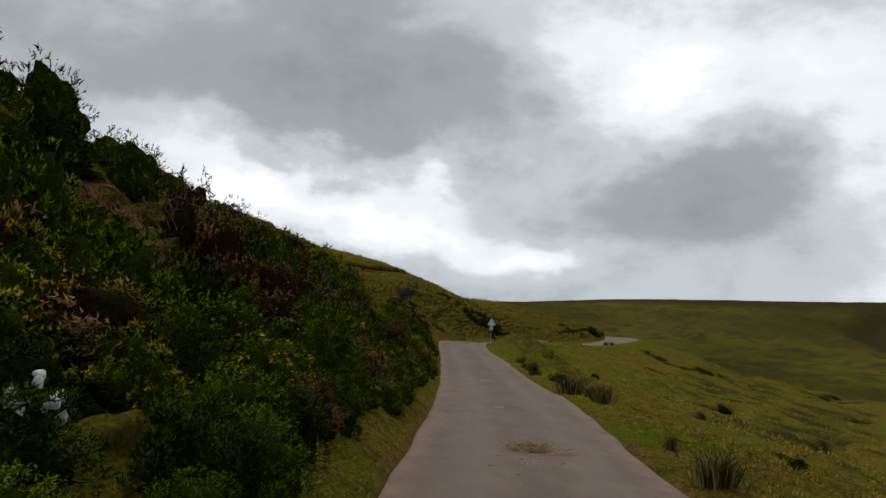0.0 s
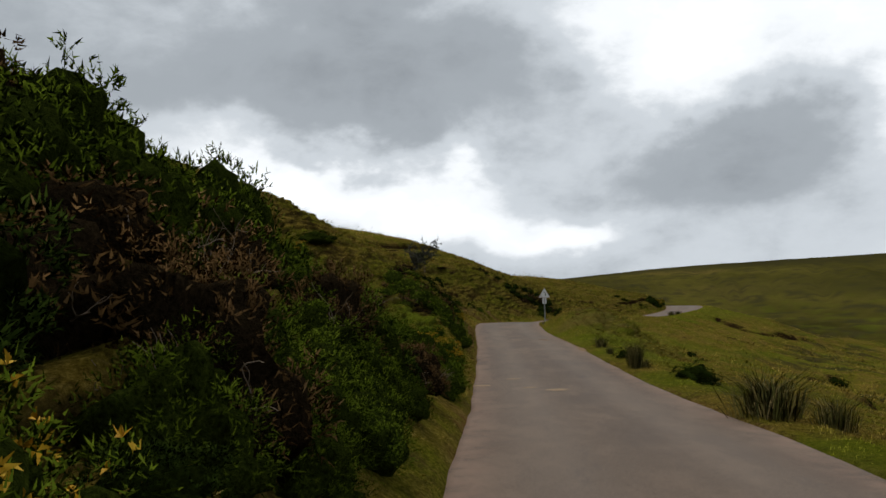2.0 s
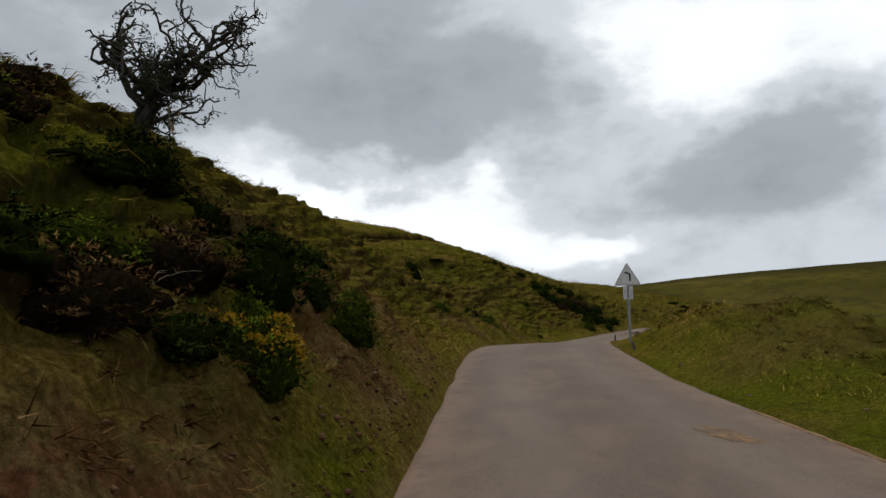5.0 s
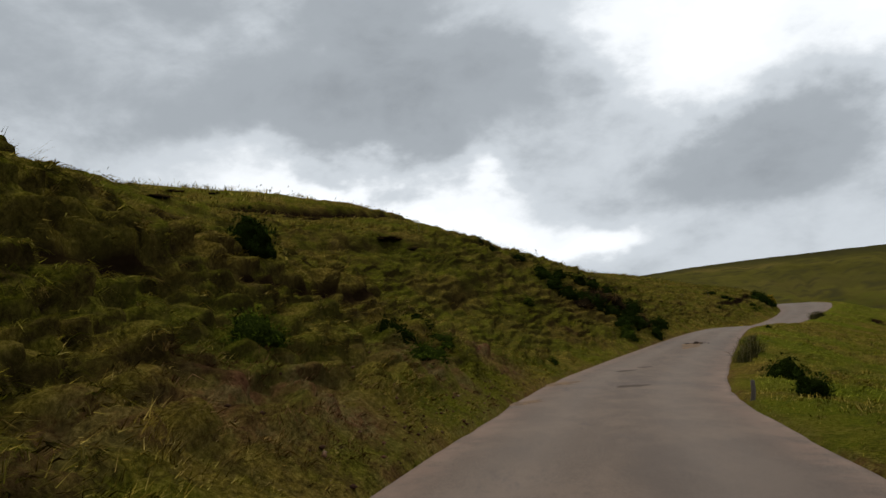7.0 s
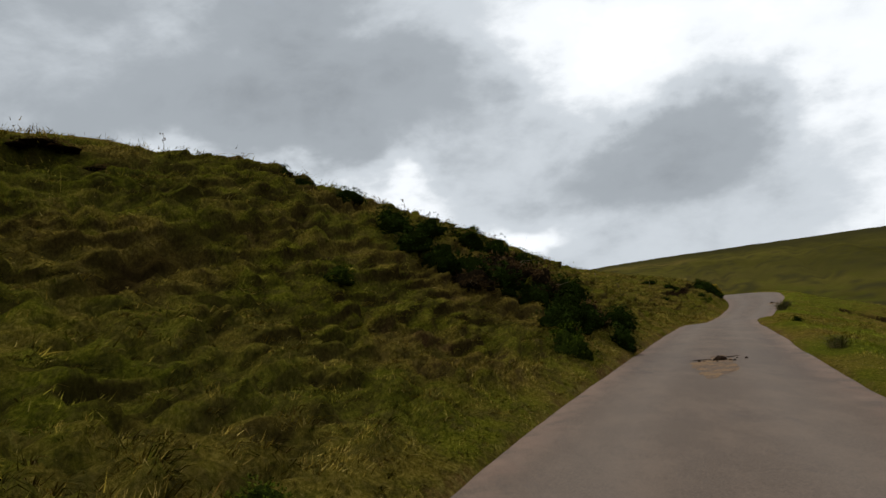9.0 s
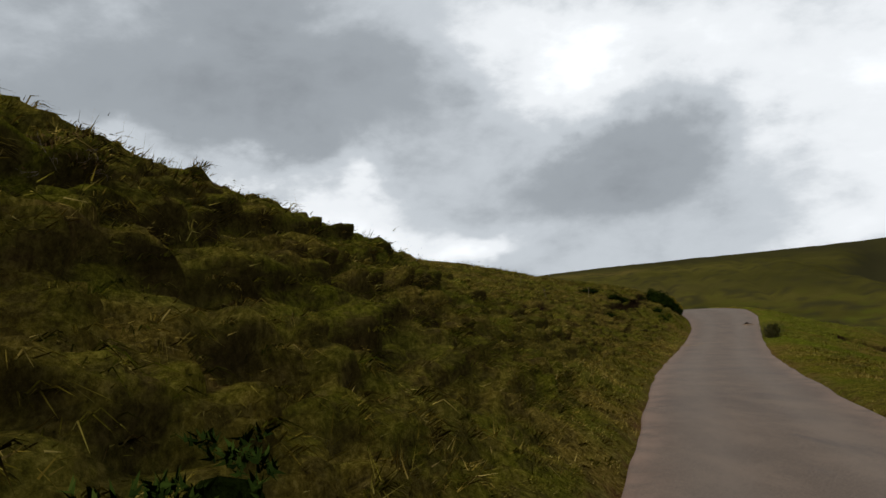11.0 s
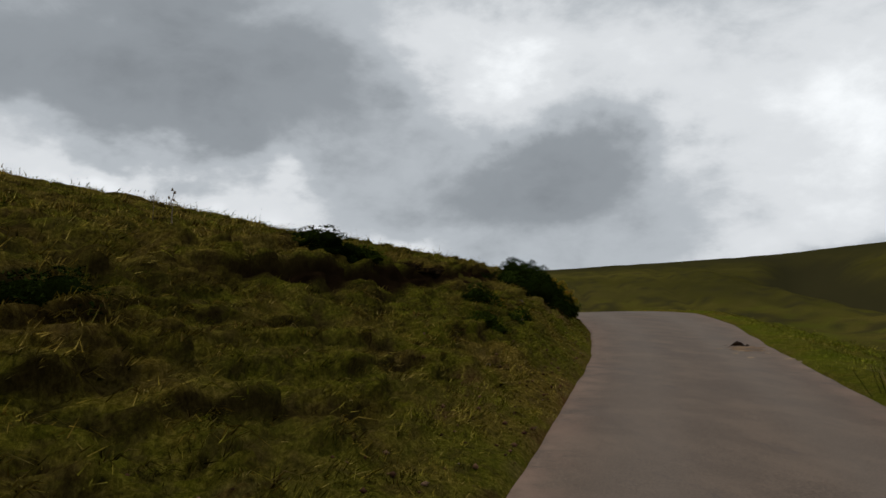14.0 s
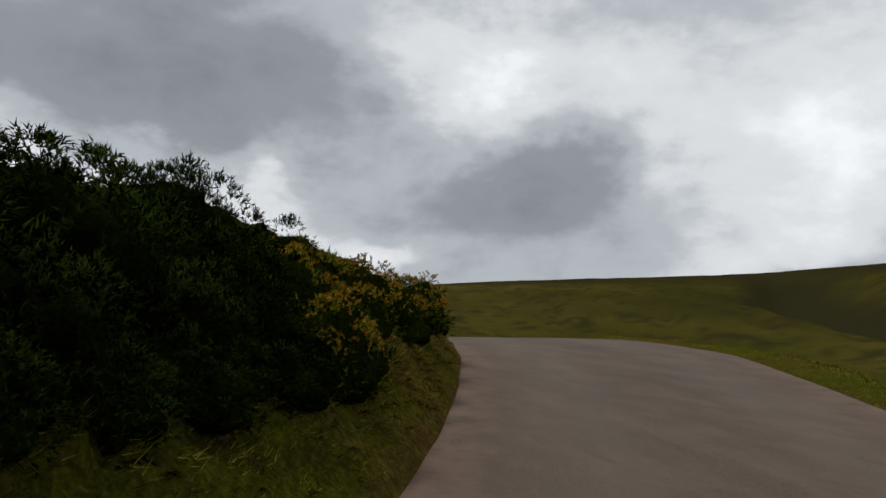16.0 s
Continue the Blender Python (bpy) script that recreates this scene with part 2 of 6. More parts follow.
def ground_base(x, y):
    """Height of the land without its small lumps, and the distance to the road's edge (left below zero, 0 on the road)."""
    x, y = np.broadcast_arrays(np.atleast_1d(np.asarray(x, float)), np.atleast_1d(np.asarray(y, float)))
    xl, xr, zr, turn = road_at(y)
    dl, dr = np.maximum((xl - x) * turn, 0), np.maximum((x - xr) * turn, 0)
    left = bank_rise(y, dl)
    for row in LIPS:  # turf edges that have slumped, with a drop below them
        m = lip_reach(y, dl, row)
        if m.any():
            crest, reach = lip_crest(y[m], dl[m], row)
            over = left[m]
            left[m] = over + reach * row[4] * (ease(over, crest, crest + 0.07) - 0.65) * ease(over, crest - 1.1, crest) * (1 - ease(over, crest + 0.2, crest + 1.5))
    right = np.interp(dr, RIGHT_STEPS, RIGHT_FALL)
    right = right + 1.25 * np.exp(-(((dr - 2.6) / 2.0) ** 2) - ((y - 48.0) / 6.2) ** 2) * ease(dr, -0.2, 1.4)
    near = zr + np.where(dl > 0, left, right)
    away = np.maximum(ease(dr, 60, 150), ease(y, 160, 235))
    return near * (1 - away) + moor(x, y) * away, np.where(dl > 0, -dl, dr)


def terracette(x, y, z, off):
    """Steps trodden along the slope: the place within a step (tread below 0.62, riser above) and how marked it is."""
    climb = z / 0.32 + 1.5 * rough(x, y, 2.4, 2, 4) + 0.7 * rough(x, y * 0.8, 0.7, 2, 12)
    marked = (0.35 + 0.65 * ease(rough(x, y, 1.6, 2, 11), -0.5, 0.05)) * ease(off, 0.7, 1.8) * (1 - ease(off, 16, 26))
    return climb - np.floor(climb), marked


# raw edges cut into the valley side: from x, y to x, y, and the drop
SCARS = [(38.6, 126.0, 39.5, 113.0, 0.7), (39.5, 113.0, 50.5, 125.5, 0.9), (50.5, 125.5, 52.5, 119.0, 0.6), (46.0, 104.0, 53.0, 110.0, 0.5), (26.0, 90.0, 31.0, 94.0, 0.4), (28.5, 74.0, 33.0, 80.0, 0.6), (15.0, 40.0, 19.0, 48.0, 0.4), (19.0, 56.0, 24.0, 60.0, 0.45), (11.0, 22.0, 13.5, 29.0, 0.35), (34.0, 62.0, 43.0, 74.0, 0.7), (24.0, 34.0, 31.0, 44.0, 0.6), (60.0, 100.0, 74.0, 118.0, 0.9), (70.0, 130.0, 92.0, 150.0, 1.0)]


def scar(x, y):
    """The drop below the raw edges, and 1 on their bare faces."""
    drop, bare = np.zeros(x.shape), np.zeros(x.shape)
    for ax, ay, bx, by, deep in SCARS:
        m = (x > min(ax, bx) - 9) & (x < max(ax, bx) + 9) & (y > min(ay, by) - 9) & (y < max(ay, by) + 9)
        if not m.any():
            continue
        u, v = x[m], y[m]
        long = math.hypot(bx - ax, by - ay)
        s = ((u - ax) * (bx - ax) + (v - ay) * (by - ay)) / long ** 2
        off = ((u - ax) * (by - ay) - (v - ay) * (bx - ax)) / long + 1.1 * rough(u, v, 3.5, 3, 63)
        ends = ease(s, -0.08, 0.1) * (1 - ease(s, 0.9, 1.08)) * ease(rough(u, v, 2.6, 2, 64), -0.7, -0.1)
        drop[m] = np.maximum(drop[m], deep * ends * (1 - ease(off, 1.0, 5.0)) * ease(off, -0.35, 0.35))
        bare[m] = np.maximum(bare[m], ends * ease(off, -0.5, -0.2) * (1 - ease(off, 0.35, 0.8)))
    return drop, bare


def hump_at(x, y):
    """How far up a tussock a place lies: 0 in the creases, 1 on the tops."""
    wob = 0.30 * rough(x, y, 0.9, 2, 6)
    return tussocks(x + wob, (y - wob) * 0.68, 0.33, 7)


def knoll_lumps(x, y):
    """The larger tussocks on the knoll by the sign."""
    wob = 0.30 * rough(x, y, 0.9, 2, 6)
    return tussocks(x + wob, y * 0.8 - wob, 0.62, 23)


def sward_lumps(x, y, z, d):
    """Height of the turf's tussocks and of the treads between them."""
    off = np.abs(d)
    wob = 0.30 * rough(x, y, 0.9, 2, 6)
    thick = ease(rough(x, y, 4.5, 2, 8), -0.55, 0.25)
    big = tussocks(x + wob, (y - wob) * 0.68, 0.33, 7)
    small = tussocks(x - wob, (y + wob) * 0.8, 0.185, 19)
    mound = np.where(d < 0, 1.0 - 0.25 * ease(y, 31, 35) * (1 - ease(y, 47, 50)) * (1 - ease(off, 4, 6)), 0.40 + 0.4 * ease(d, 1.2, 3.0) + 0.3 * ease(y, 40, 44) * (1 - ease(y, 53, 57)) * ease(d, 0.8, 1.6))
    humps = mound * (0.27 * (big - 0.45) * (0.55 + 0.45 * thick) + 0.11 * (small - 0.45) * (1 - 0.7 * ease(off, 12, 20)))
    humps = humps + 0.40 * (knoll_lumps(x, y) - 0.4) * ease(y, 40, 44) * (1 - ease(y, 53, 57)) * ease(d, 1.0, 2.0) * (1 - ease(d, 6, 9))
    step, reach = terracette(x, y, z, off)
    ledges = 0.15 * (ease(step, 0.62, 1.0) - step + 0.25) * reach * np.where(d < 0, 1.0, 0.6)
    return (humps * (1 - 0.55 * ease(off, 26, 45)) * ease(off, 0.1, 0.8) + ledges) * ease(off, 0.1, 0.9) * (1 - 0.8 * ease(np.hypot(x, y), 200, 350))


def ground_at(x, y):
    """Height of the land with its tussocks and sheep tracks."""
    x, y = np.asarray(x, float), np.asarray(y, float)
    z, d = ground_base(x, y)
    off = np.abs(d)
    far = np.hypot(x, y)
    lumps = 0.20 * rough(x, y, 4.5, 2, 3) * ease(off, 0.15, 2.2)
    spurs = np.abs(rough(x * 0.38 + 0.22 * y, y * 0.85 - 0.12 * x, 9.5, 3, 15))
    hummocks = (1.7 * (0.40 - spurs * 1.7) + 0.26 * (tussocks(x, y * 0.8, 1.5, 66) - 0.4)) * ease(d, 7, 18) * (1 - 0.75 * ease(far, 240, 380))
    z = z + hummocks + lumps + sward_lumps(x, y, z, d) + 0.04 * rough(x, y, 0.5, 1, 21) * ease(off, 0.05, 0.5)
    z = z - np.where(d > 4, scar(x, y)[0], 0.0)
    return z - 0.06 * (1 - ease(off, 0.0, 0.12))


def fall_of(x, y):
    """The way downhill, as long as the slope is steep."""
    e = 0.35
    gx = (ground_base(x + e, y)[0] - ground_base(x - e, y)[0]) / (2 * e)
    gy = (ground_base(x, y + e)[0] - ground_base(x, y - e)[0]) / (2 * e)
    return -gx.clip(-0.9, 0.9), -gy.clip(-0.9, 0.9)


def ground_point(x, y):
    """Places on the turf: its lumps sag downhill over the creases below them."""
    x, y = np.asarray(x, float), np.asarray(y, float)
    z, d = ground_base(x, y)
    sag = 2.5 * np.clip(sward_lumps(x, y, z, d) + 0.05, 0, 0.4) * ease(np.abs(d), 0.4, 1.4) * (1 - ease(np.abs(d), 20, 30))
    fx, fy = fall_of(x, y)
    sag = sag / (1 + 1.6 * np.clip(np.hypot(fx, fy) - 0.4, 0, 2))
    return np.stack([x + sag * fx, y + sag * fy, ground_at(x, y)], -1)


# ---- end of the lie of the land ----

# ---- materials ----
def material(name, roughness=0.8, metallic=0.0):
    m = bpy.data.materials.new(name)
    m.use_nodes = True
    bsdf = m.node_tree.nodes["Principled BSDF"]
    bsdf.inputs["Roughness"].default_value, bsdf.inputs["Metallic"].default_value = roughness, metallic
    bsdf.inputs["Specular IOR Level"].default_value = 0.3
    return m, m.node_tree.nodes, m.node_tree.links, bsdf


def noise_of(n, l, scale, detail=4.0, rough_amount=0.55, coord=None, stretch=None):
    t = n.new("ShaderNodeTexNoise")
    t.inputs["Scale"].default_value, t.inputs["Detail"].default_value, t.inputs["Roughness"].default_value = scale, detail, rough_amount
    if coord is None:
        coord = n.new("ShaderNodeNewGeometry").outputs["Position"]
    if stretch:
        mul = n.new("ShaderNodeVectorMath")
        mul.operation = "MULTIPLY"
        mul.inputs[1].default_value = stretch
        l.new(coord, mul.inputs[0])
        coord = mul.outputs[0]
    l.new(coord, t.inputs["Vector"])
    return t.outputs["Fac"]


def ramp(n, l, value, stops, ease_in=False):
    r = n.new("ShaderNodeValToRGB")
    if ease_in:
        r.color_ramp.interpolation = "EASE"
    els = r.color_ramp.elements
    els[0].position, els[0].color = stops[0][0], (*stops[0][1], 1)
    els[1].position, els[1].color = stops[-1][0], (*stops[-1][1], 1)
    for place, colour in stops[1:-1]:
        els.new(place).color = (*colour, 1)
    l.new(value, r.inputs["Fac"])
    return r.outputs["Color"]


def blend(n, l, fac, a, b, kind="MIX"):
    m = n.new("ShaderNodeMix")
    m.data_type, m.blend_type = "RGBA", kind
    for socket, v in ((m.inputs[0], fac), (m.inputs[6], a), (m.inputs[7], b)):
        if isinstance(v, (int, float)):
            socket.default_value = v
        elif isinstance(v, tuple):
            socket.default_value = (*v, 1)
        else:
            l.new(v, socket)
    return m.outputs[2]


def mask(n, l, value, low, high):
    r = n.new("ShaderNodeMapRange")
    r.interpolation_type = "SMOOTHSTEP"
    r.inputs["From Min"].default_value, r.inputs["From Max"].default_value = low, high
    l.new(value, r.inputs["Value"])
    return r.outputs["Result"]


def times(n, l, a, b):
    m = n.new("ShaderNodeMath")
    m.operation = "MULTIPLY"
    for k, v in enumerate((a, b)):
        if isinstance(v, (int, float)):
            m.inputs[k].default_value = v
        else:
            l.new(v, m.inputs[k])
    return m.outputs[0]


def bump(n, l, bsdf, height, strength, distance):
    b = n.new("ShaderNodeBump")
    b.inputs["Strength"].default_value, b.inputs["Distance"].default_value = strength, distance
    l.new(height, b.inputs["Height"])
    l.new(b.outputs["Normal"], bsdf.inputs["Normal"])


def attribute(n, name):
    a = n.new("ShaderNodeAttribute")
    a.attribute_name = name
    return a.outputs["Fac"]


def turf_material():
    m, n, l, bsdf = material("turf", 0.95)
    bsdf.inputs["Specular IOR Level"].default_value = 0.0
    grain = noise_of(n, l, 9.0, 6.0, 0.7)
    fibre = mask(n, l, noise_of(n, l, 24.0, 7.0, 0.78, None, (1.0, 0.7, 0.6)), 0.26, 0.76)
    drift = noise_of(n, l, 0.45, 5.0, 0.62)
    green = ramp(n, l, fibre, [(0.0, (0.0179, 0.0198, 0.0024)), (0.5, (0.0998, 0.0942, 0.0084)), (1.0, (0.23, 0.196, 0.024))])
    straw = ramp(n, l, fibre, [(0.0, (0.0333, 0.0211, 0.0048)), (0.5, (0.147, 0.102, 0.0168)), (1.0, (0.32, 0.229, 0.054))])
    colour = blend(n, l, mask(n, l, drift, 0.42, 0.60), green, straw)
    patch = noise_of(n, l, 1.9, 5.0, 0.65)
    colour = blend(n, l, times(n, l, mask(n, l, patch, 0.54, 0.70), 0.7), colour, ramp(n, l, fibre, [(0.0, (0.028, 0.017, 0.006)), (1.0, (0.12, 0.075, 0.028))]))
    broad = noise_of(n, l, 0.011, 9.0, 0.62, None, (1.0, 0.6, 1.0))
    hills = ramp(n, l, broad, [(0.32, (0.026, 0.024, 0.006)), (0.44, (0.052, 0.048, 0.009)), (0.56, (0.080, 0.070, 0.013)), (0.68, (0.125, 0.092, 0.022))])
    hills = blend(n, l, times(n, l, mask(n, l, noise_of(n, l, 0.10, 7.0, 0.72, None, (0.6, 1.0, 1.0)), 0.50, 0.68), 0.25), hills, (0.030, 0.027, 0.009))
    colour = blend(n, l, attribute(n, "far"), colour, hills)
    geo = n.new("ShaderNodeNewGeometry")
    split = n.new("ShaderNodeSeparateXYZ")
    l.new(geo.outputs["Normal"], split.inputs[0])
    # Steep faces turn brown: hanging dead grass with their shade coloured in.
    thatch_shade = blend(n, l, fibre, (0.020, 0.014, 0.005), (0.095, 0.064, 0.022))
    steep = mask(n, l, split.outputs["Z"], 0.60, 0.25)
    colour = blend(n, l, times(n, l, steep, 0.6), colour, thatch_shade)
    # Creases between tussocks: soil brown, taken darker to paint in their shade.
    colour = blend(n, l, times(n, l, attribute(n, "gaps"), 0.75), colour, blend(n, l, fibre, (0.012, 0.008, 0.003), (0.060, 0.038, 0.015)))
    rust = blend(n, l, fibre, (0.05, 0.02, 0.01), (0.213, 0.09, 0.0475))
    mottle = noise_of(n, l, 4.6, 6.0, 0.68, None, (1.0, 0.75, 1.0))
    husk = ramp(n, l, fibre, [(0.0, (0.050, 0.030, 0.012)), (1.0, (0.27, 0.175, 0.075))])
    rust = blend(n, l, mask(n, l, mottle, 0.47, 0.56), rust, husk)
    colour = blend(n, l, times(n, l, mask(n, l, mottle, 0.52, 0.40), 0.55), colour, blend(n, l, fibre, (0.018, 0.013, 0.004), (0.080, 0.055, 0.020)))
    colour = blend(n, l, attribute(n, "soil"), colour, rust)
    fresh = ramp(n, l, grain, [(0.3, (0.040, 0.056, 0.004)), (0.8, (0.145, 0.170, 0.014))])
    colour = blend(n, l, attribute(n, "fresh"), colour, fresh)
    heather = blend(n, l, grain, (0.018, 0.018, 0.007), (0.05, 0.042, 0.018))
    colour = blend(n, l, attribute(n, "heather"), colour, heather)
    # Bare earth faces, and riser shade painted with the same dark colour.
    colour = blend(n, l, attribute(n, "peat_and_shade"), colour, blend(n, l, grain, (0.007, 0.0045, 0.002), (0.032, 0.018, 0.008)))
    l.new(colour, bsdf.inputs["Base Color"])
    bump(n, l, bsdf, noise_of(n, l, 13.0, 7.0, 0.8), 0.9, 0.09)
    return m


def asphalt_material():
    m, n, l, bsdf = material("asphalt", 0.88)
    bsdf.inputs["Specular IOR Level"].default_value = 0.25
    chips = noise_of(n, l, 60.0, 4.0, 0.8)
    mottled = noise_of(n, l, 1.3, 6.0, 0.65, None, (1.3, 0.6, 1.0))
    stains = noise_of(n, l, 0.4, 5.0, 0.6, None, (1.3, 0.5, 1.0))
    colour = ramp(n, l, chips, [(0.3, (0.058, 0.0415, 0.0285)), (0.55, (0.123, 0.0865, 0.0615)), (0.8, (0.228, 0.165, 0.116))])
    colour = blend(n, l, times(n, l, mask(n, l, mottled, 0.42, 0.66), 0.4), colour, (0.190, 0.131, 0.091))
    colour = blend(n, l, times(n, l, mask(n, l, stains, 0.48, 0.64), 0.45), colour, (0.0741, 0.0554, 0.044))
    colour = blend(n, l, times(n, l, attribute(n, "tread"), 0.30), colour, (0.194, 0.153, 0.121))
    cracks = noise_of(n, l, 0.9, 9.0, 0.75, None, (2.2, 0.5, 1.0))
    colour = blend(n, l, times(n, l, mask(n, l, cracks, 0.56, 0.70), 0.4), colour, (0.055, 0.048, 0.046))
    dirt = blend(n, l, mottled, (0.13, 0.075, 0.05), (0.24, 0.16, 0.115))
    colour = blend(n, l, times(n, l, attribute(n, "verge"), mask(n, l, noise_of(n, l, 2.2, 6.0, 0.7), 0.32, 0.62)), colour, dirt)
    l.new(colour, bsdf.inputs["Base Color"])
    bump(n, l, bsdf, chips, 0.35, 0.012)
    return m


def plain_material(name, low, high, scale=12.0, roughness=0.85, strength=0.3, distance=0.01, metallic=0.0):
    """A surface that varies between two colours in its grain, with a coarser stain over it."""
    m, n, l, bsdf = material(name, roughness, metallic)
    grain = noise_of(n, l, scale, 5.0, 0.65)
    colour = ramp(n, l, grain, [(0.28, low), (0.75, high)])
    stain = noise_of(n, l, scale * 0.12, 3.0, 0.6)
    colour = blend(n, l, times(n, l, mask(n, l, stain, 0.5, 0.7), 0.35), colour, tuple(0.6 * v for v in low))
    l.new(colour, bsdf.inputs["Base Color"])
    bump(n, l, bsdf, grain, strength, distance)
    return m


def leaf_material(name, stops, roughness=0.7, object_shift=0.25):
    """Leaves, spines and blades: each sprig has its own tone, each plant leans lighter or darker."""
    m, n, l, bsdf = material(name, roughness)
    bsdf.inputs["Specular IOR Level"].default_value = 0.06
    geo = n.new("ShaderNodeNewGeometry")
    colour = ramp(n, l, geo.outputs["Random Per Island"], stops)
    info = n.new("ShaderNodeObjectInfo")
    hue = n.new("ShaderNodeHueSaturation")
    r = n.new("ShaderNodeMapRange")
    r.inputs["To Min"].default_value, r.inputs["To Max"].default_value = 1 - object_shift, 1 + object_shift
    l.new(info.outputs["Random"], r.inputs["Value"])
    l.new(r.outputs["Result"], hue.inputs["Value"])
    l.new(colour, hue.inputs["Color"])
    clump = noise_of(n, l, 1.6, 3.0, 0.6)
    colour = blend(n, l, times(n, l, mask(n, l, clump, 0.45, 0.7), 0.4), hue.outputs["Color"], stops[0][1])
    l.new(colour, bsdf.inputs["Base Color"])
    return m


TURF = turf_material()
ASPHALT = asphalt_material()


def grass_material():
    """Blades that differ one by one and tuft by tuft, over a broad drift from green to straw."""
    m, n, l, bsdf = material("grass_blades", 0.9)
    bsdf.inputs["Specular IOR Level"].default_value = 0.0
    own = n.new("ShaderNodeNewGeometry").outputs["Random Per Island"]
    green = ramp(n, l, own, [(0.0, (0.0512, 0.0521, 0.0036)), (0.5, (0.173, 0.156, 0.012)), (0.85, (0.256, 0.218, 0.024)), (1.0, (0.346, 0.279, 0.054))])
    straw = ramp(n, l, own, [(0.0, (0.096, 0.062, 0.0072)), (0.5, (0.282, 0.192, 0.0264)), (0.85, (0.371, 0.267, 0.054)), (1.0, (0.486, 0.36, 0.102))])
    tuft = attribute(n, "tuft")
    drift = n.new("ShaderNodeMath")
    drift.operation = "MULTIPLY_ADD"
    l.new(tuft, drift.inputs[0])
    drift.inputs[1].default_value = 0.30
    l.new(noise_of(n, l, 0.45, 5.0, 0.62), drift.inputs[2])
    colour = blend(n, l, mask(n, l, drift.outputs[0], 0.38, 0.66), green, straw)
    # Low tuft values, such as in creases, go dark with painted shade.
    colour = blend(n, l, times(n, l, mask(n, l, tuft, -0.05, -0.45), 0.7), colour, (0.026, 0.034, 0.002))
    mottle = noise_of(n, l, 4.6, 6.0, 0.68, None, (1.0, 0.75, 1.0))
    withered = ramp(n, l, own, [(0.0, (0.030, 0.020, 0.006)), (1.0, (0.15, 0.10, 0.035))])
    colour = blend(n, l, times(n, l, mask(n, l, mottle, 0.50, 0.40), 0.55), colour, withered)
    lawn = ramp(n, l, own, [(0.0, (0.0878, 0.106, 0.00572)), (0.6, (0.194, 0.227, 0.0114)), (1.0, (0.304, 0.304, 0.0229))])
    colour = blend(n, l, times(n, l, attribute(n, "fresh"), 0.85), colour, lawn)
    husk = ramp(n, l, own, [(0.0, (0.0704, 0.0322, 0.012)), (0.6, (0.154, 0.0769, 0.03)), (1.0, (0.256, 0.155, 0.066))])
    colour = blend(n, l, attribute(n, "dry"), colour, husk)
    l.new(colour, bsdf.inputs["Base Color"])
    return m


GRASS = grass_material()


def gorse_material(name, stops):
    """Spiny shoots: old spines at the foot, coloured darker for the shade there, fresh lighter ones at the tip, each
    shoot and each bush with its own tone.
    """
    m, n, l, bsdf = material(name, 0.75)
    bsdf.inputs["Specular IOR Level"].default_value = 0.0
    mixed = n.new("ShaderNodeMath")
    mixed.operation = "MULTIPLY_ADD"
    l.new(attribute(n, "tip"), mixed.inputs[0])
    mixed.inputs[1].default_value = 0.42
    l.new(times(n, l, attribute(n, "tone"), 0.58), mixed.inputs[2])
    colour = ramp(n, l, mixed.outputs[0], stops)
    hue = n.new("ShaderNodeHueSaturation")
    r = n.new("ShaderNodeMapRange")
    r.inputs["To Min"].default_value, r.inputs["To Max"].default_value = 0.7, 1.35
    l.new(n.new("ShaderNodeObjectInfo").outputs["Random"], r.inputs["Value"])
    l.new(r.outputs["Result"], hue.inputs["Value"])
    l.new(colour, hue.inputs["Color"])
    clump = noise_of(n, l, 2.2, 4.0, 0.6)
    colour = blend(n, l, times(n, l, mask(n, l, clump, 0.48, 0.68), 0.55), hue.outputs["Color"], stops[1][1])
    l.new(colour, bsdf.inputs["Base Color"])
    return m


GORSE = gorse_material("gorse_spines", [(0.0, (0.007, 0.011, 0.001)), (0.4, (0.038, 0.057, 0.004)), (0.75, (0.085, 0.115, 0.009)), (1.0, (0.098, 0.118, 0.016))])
# A copy of the gorse colours with shade taken into them, for dark bushes.
GORSE_DARK_SHADED = gorse_material("dark_shaded_gorse_spines", [(0.0, (0.004, 0.007, 0.001)), (0.4, (0.011, 0.019, 0.003)), (0.75, (0.028, 0.043, 0.006)), (1.0, (0.055, 0.070, 0.012))])
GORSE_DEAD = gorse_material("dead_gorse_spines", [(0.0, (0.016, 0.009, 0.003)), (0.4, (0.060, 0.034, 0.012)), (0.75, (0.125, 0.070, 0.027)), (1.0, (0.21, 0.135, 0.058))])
# Hearts are coloured near black to stand for shade inside the bush.
GORSE_CORE = plain_material("gorse_heart_shaded", (0.004, 0.006, 0.001), (0.044, 0.060, 0.008), 34.0, 0.95, 1.0, 0.06)
GORSE_SHADE = plain_material("dark_gorse_heart_shaded", (0.003, 0.005, 0.001), (0.020, 0.029, 0.004), 34.0, 0.95, 1.0, 0.06)
GORSE_LITTER = plain_material("dead_gorse_heart_shaded", (0.005, 0.004, 0.002), (0.036, 0.024, 0.012), 34.0, 0.95, 1.0, 0.06)
for dull in (GORSE_CORE, GORSE_SHADE, GORSE_LITTER):
    dull.node_tree.nodes["Principled BSDF"].inputs["Specular IOR Level"].default_value = 0.0
BLOSSOM = leaf_material("gorse_blossom", [(0.0, (0.30, 0.15, 0.006)), (0.6, (0.46, 0.26, 0.012)), (1.0, (0.56, 0.37, 0.035))], 0.6, 0.05)
TWIG = plain_material("twig_bark", (0.085, 0.058, 0.038), (0.32, 0.24, 0.165), 30.0, 0.9)
BARK = plain_material("hawthorn_bark", (0.022, 0.019, 0.015), (0.075, 0.066, 0.052), 24.0, 0.9)
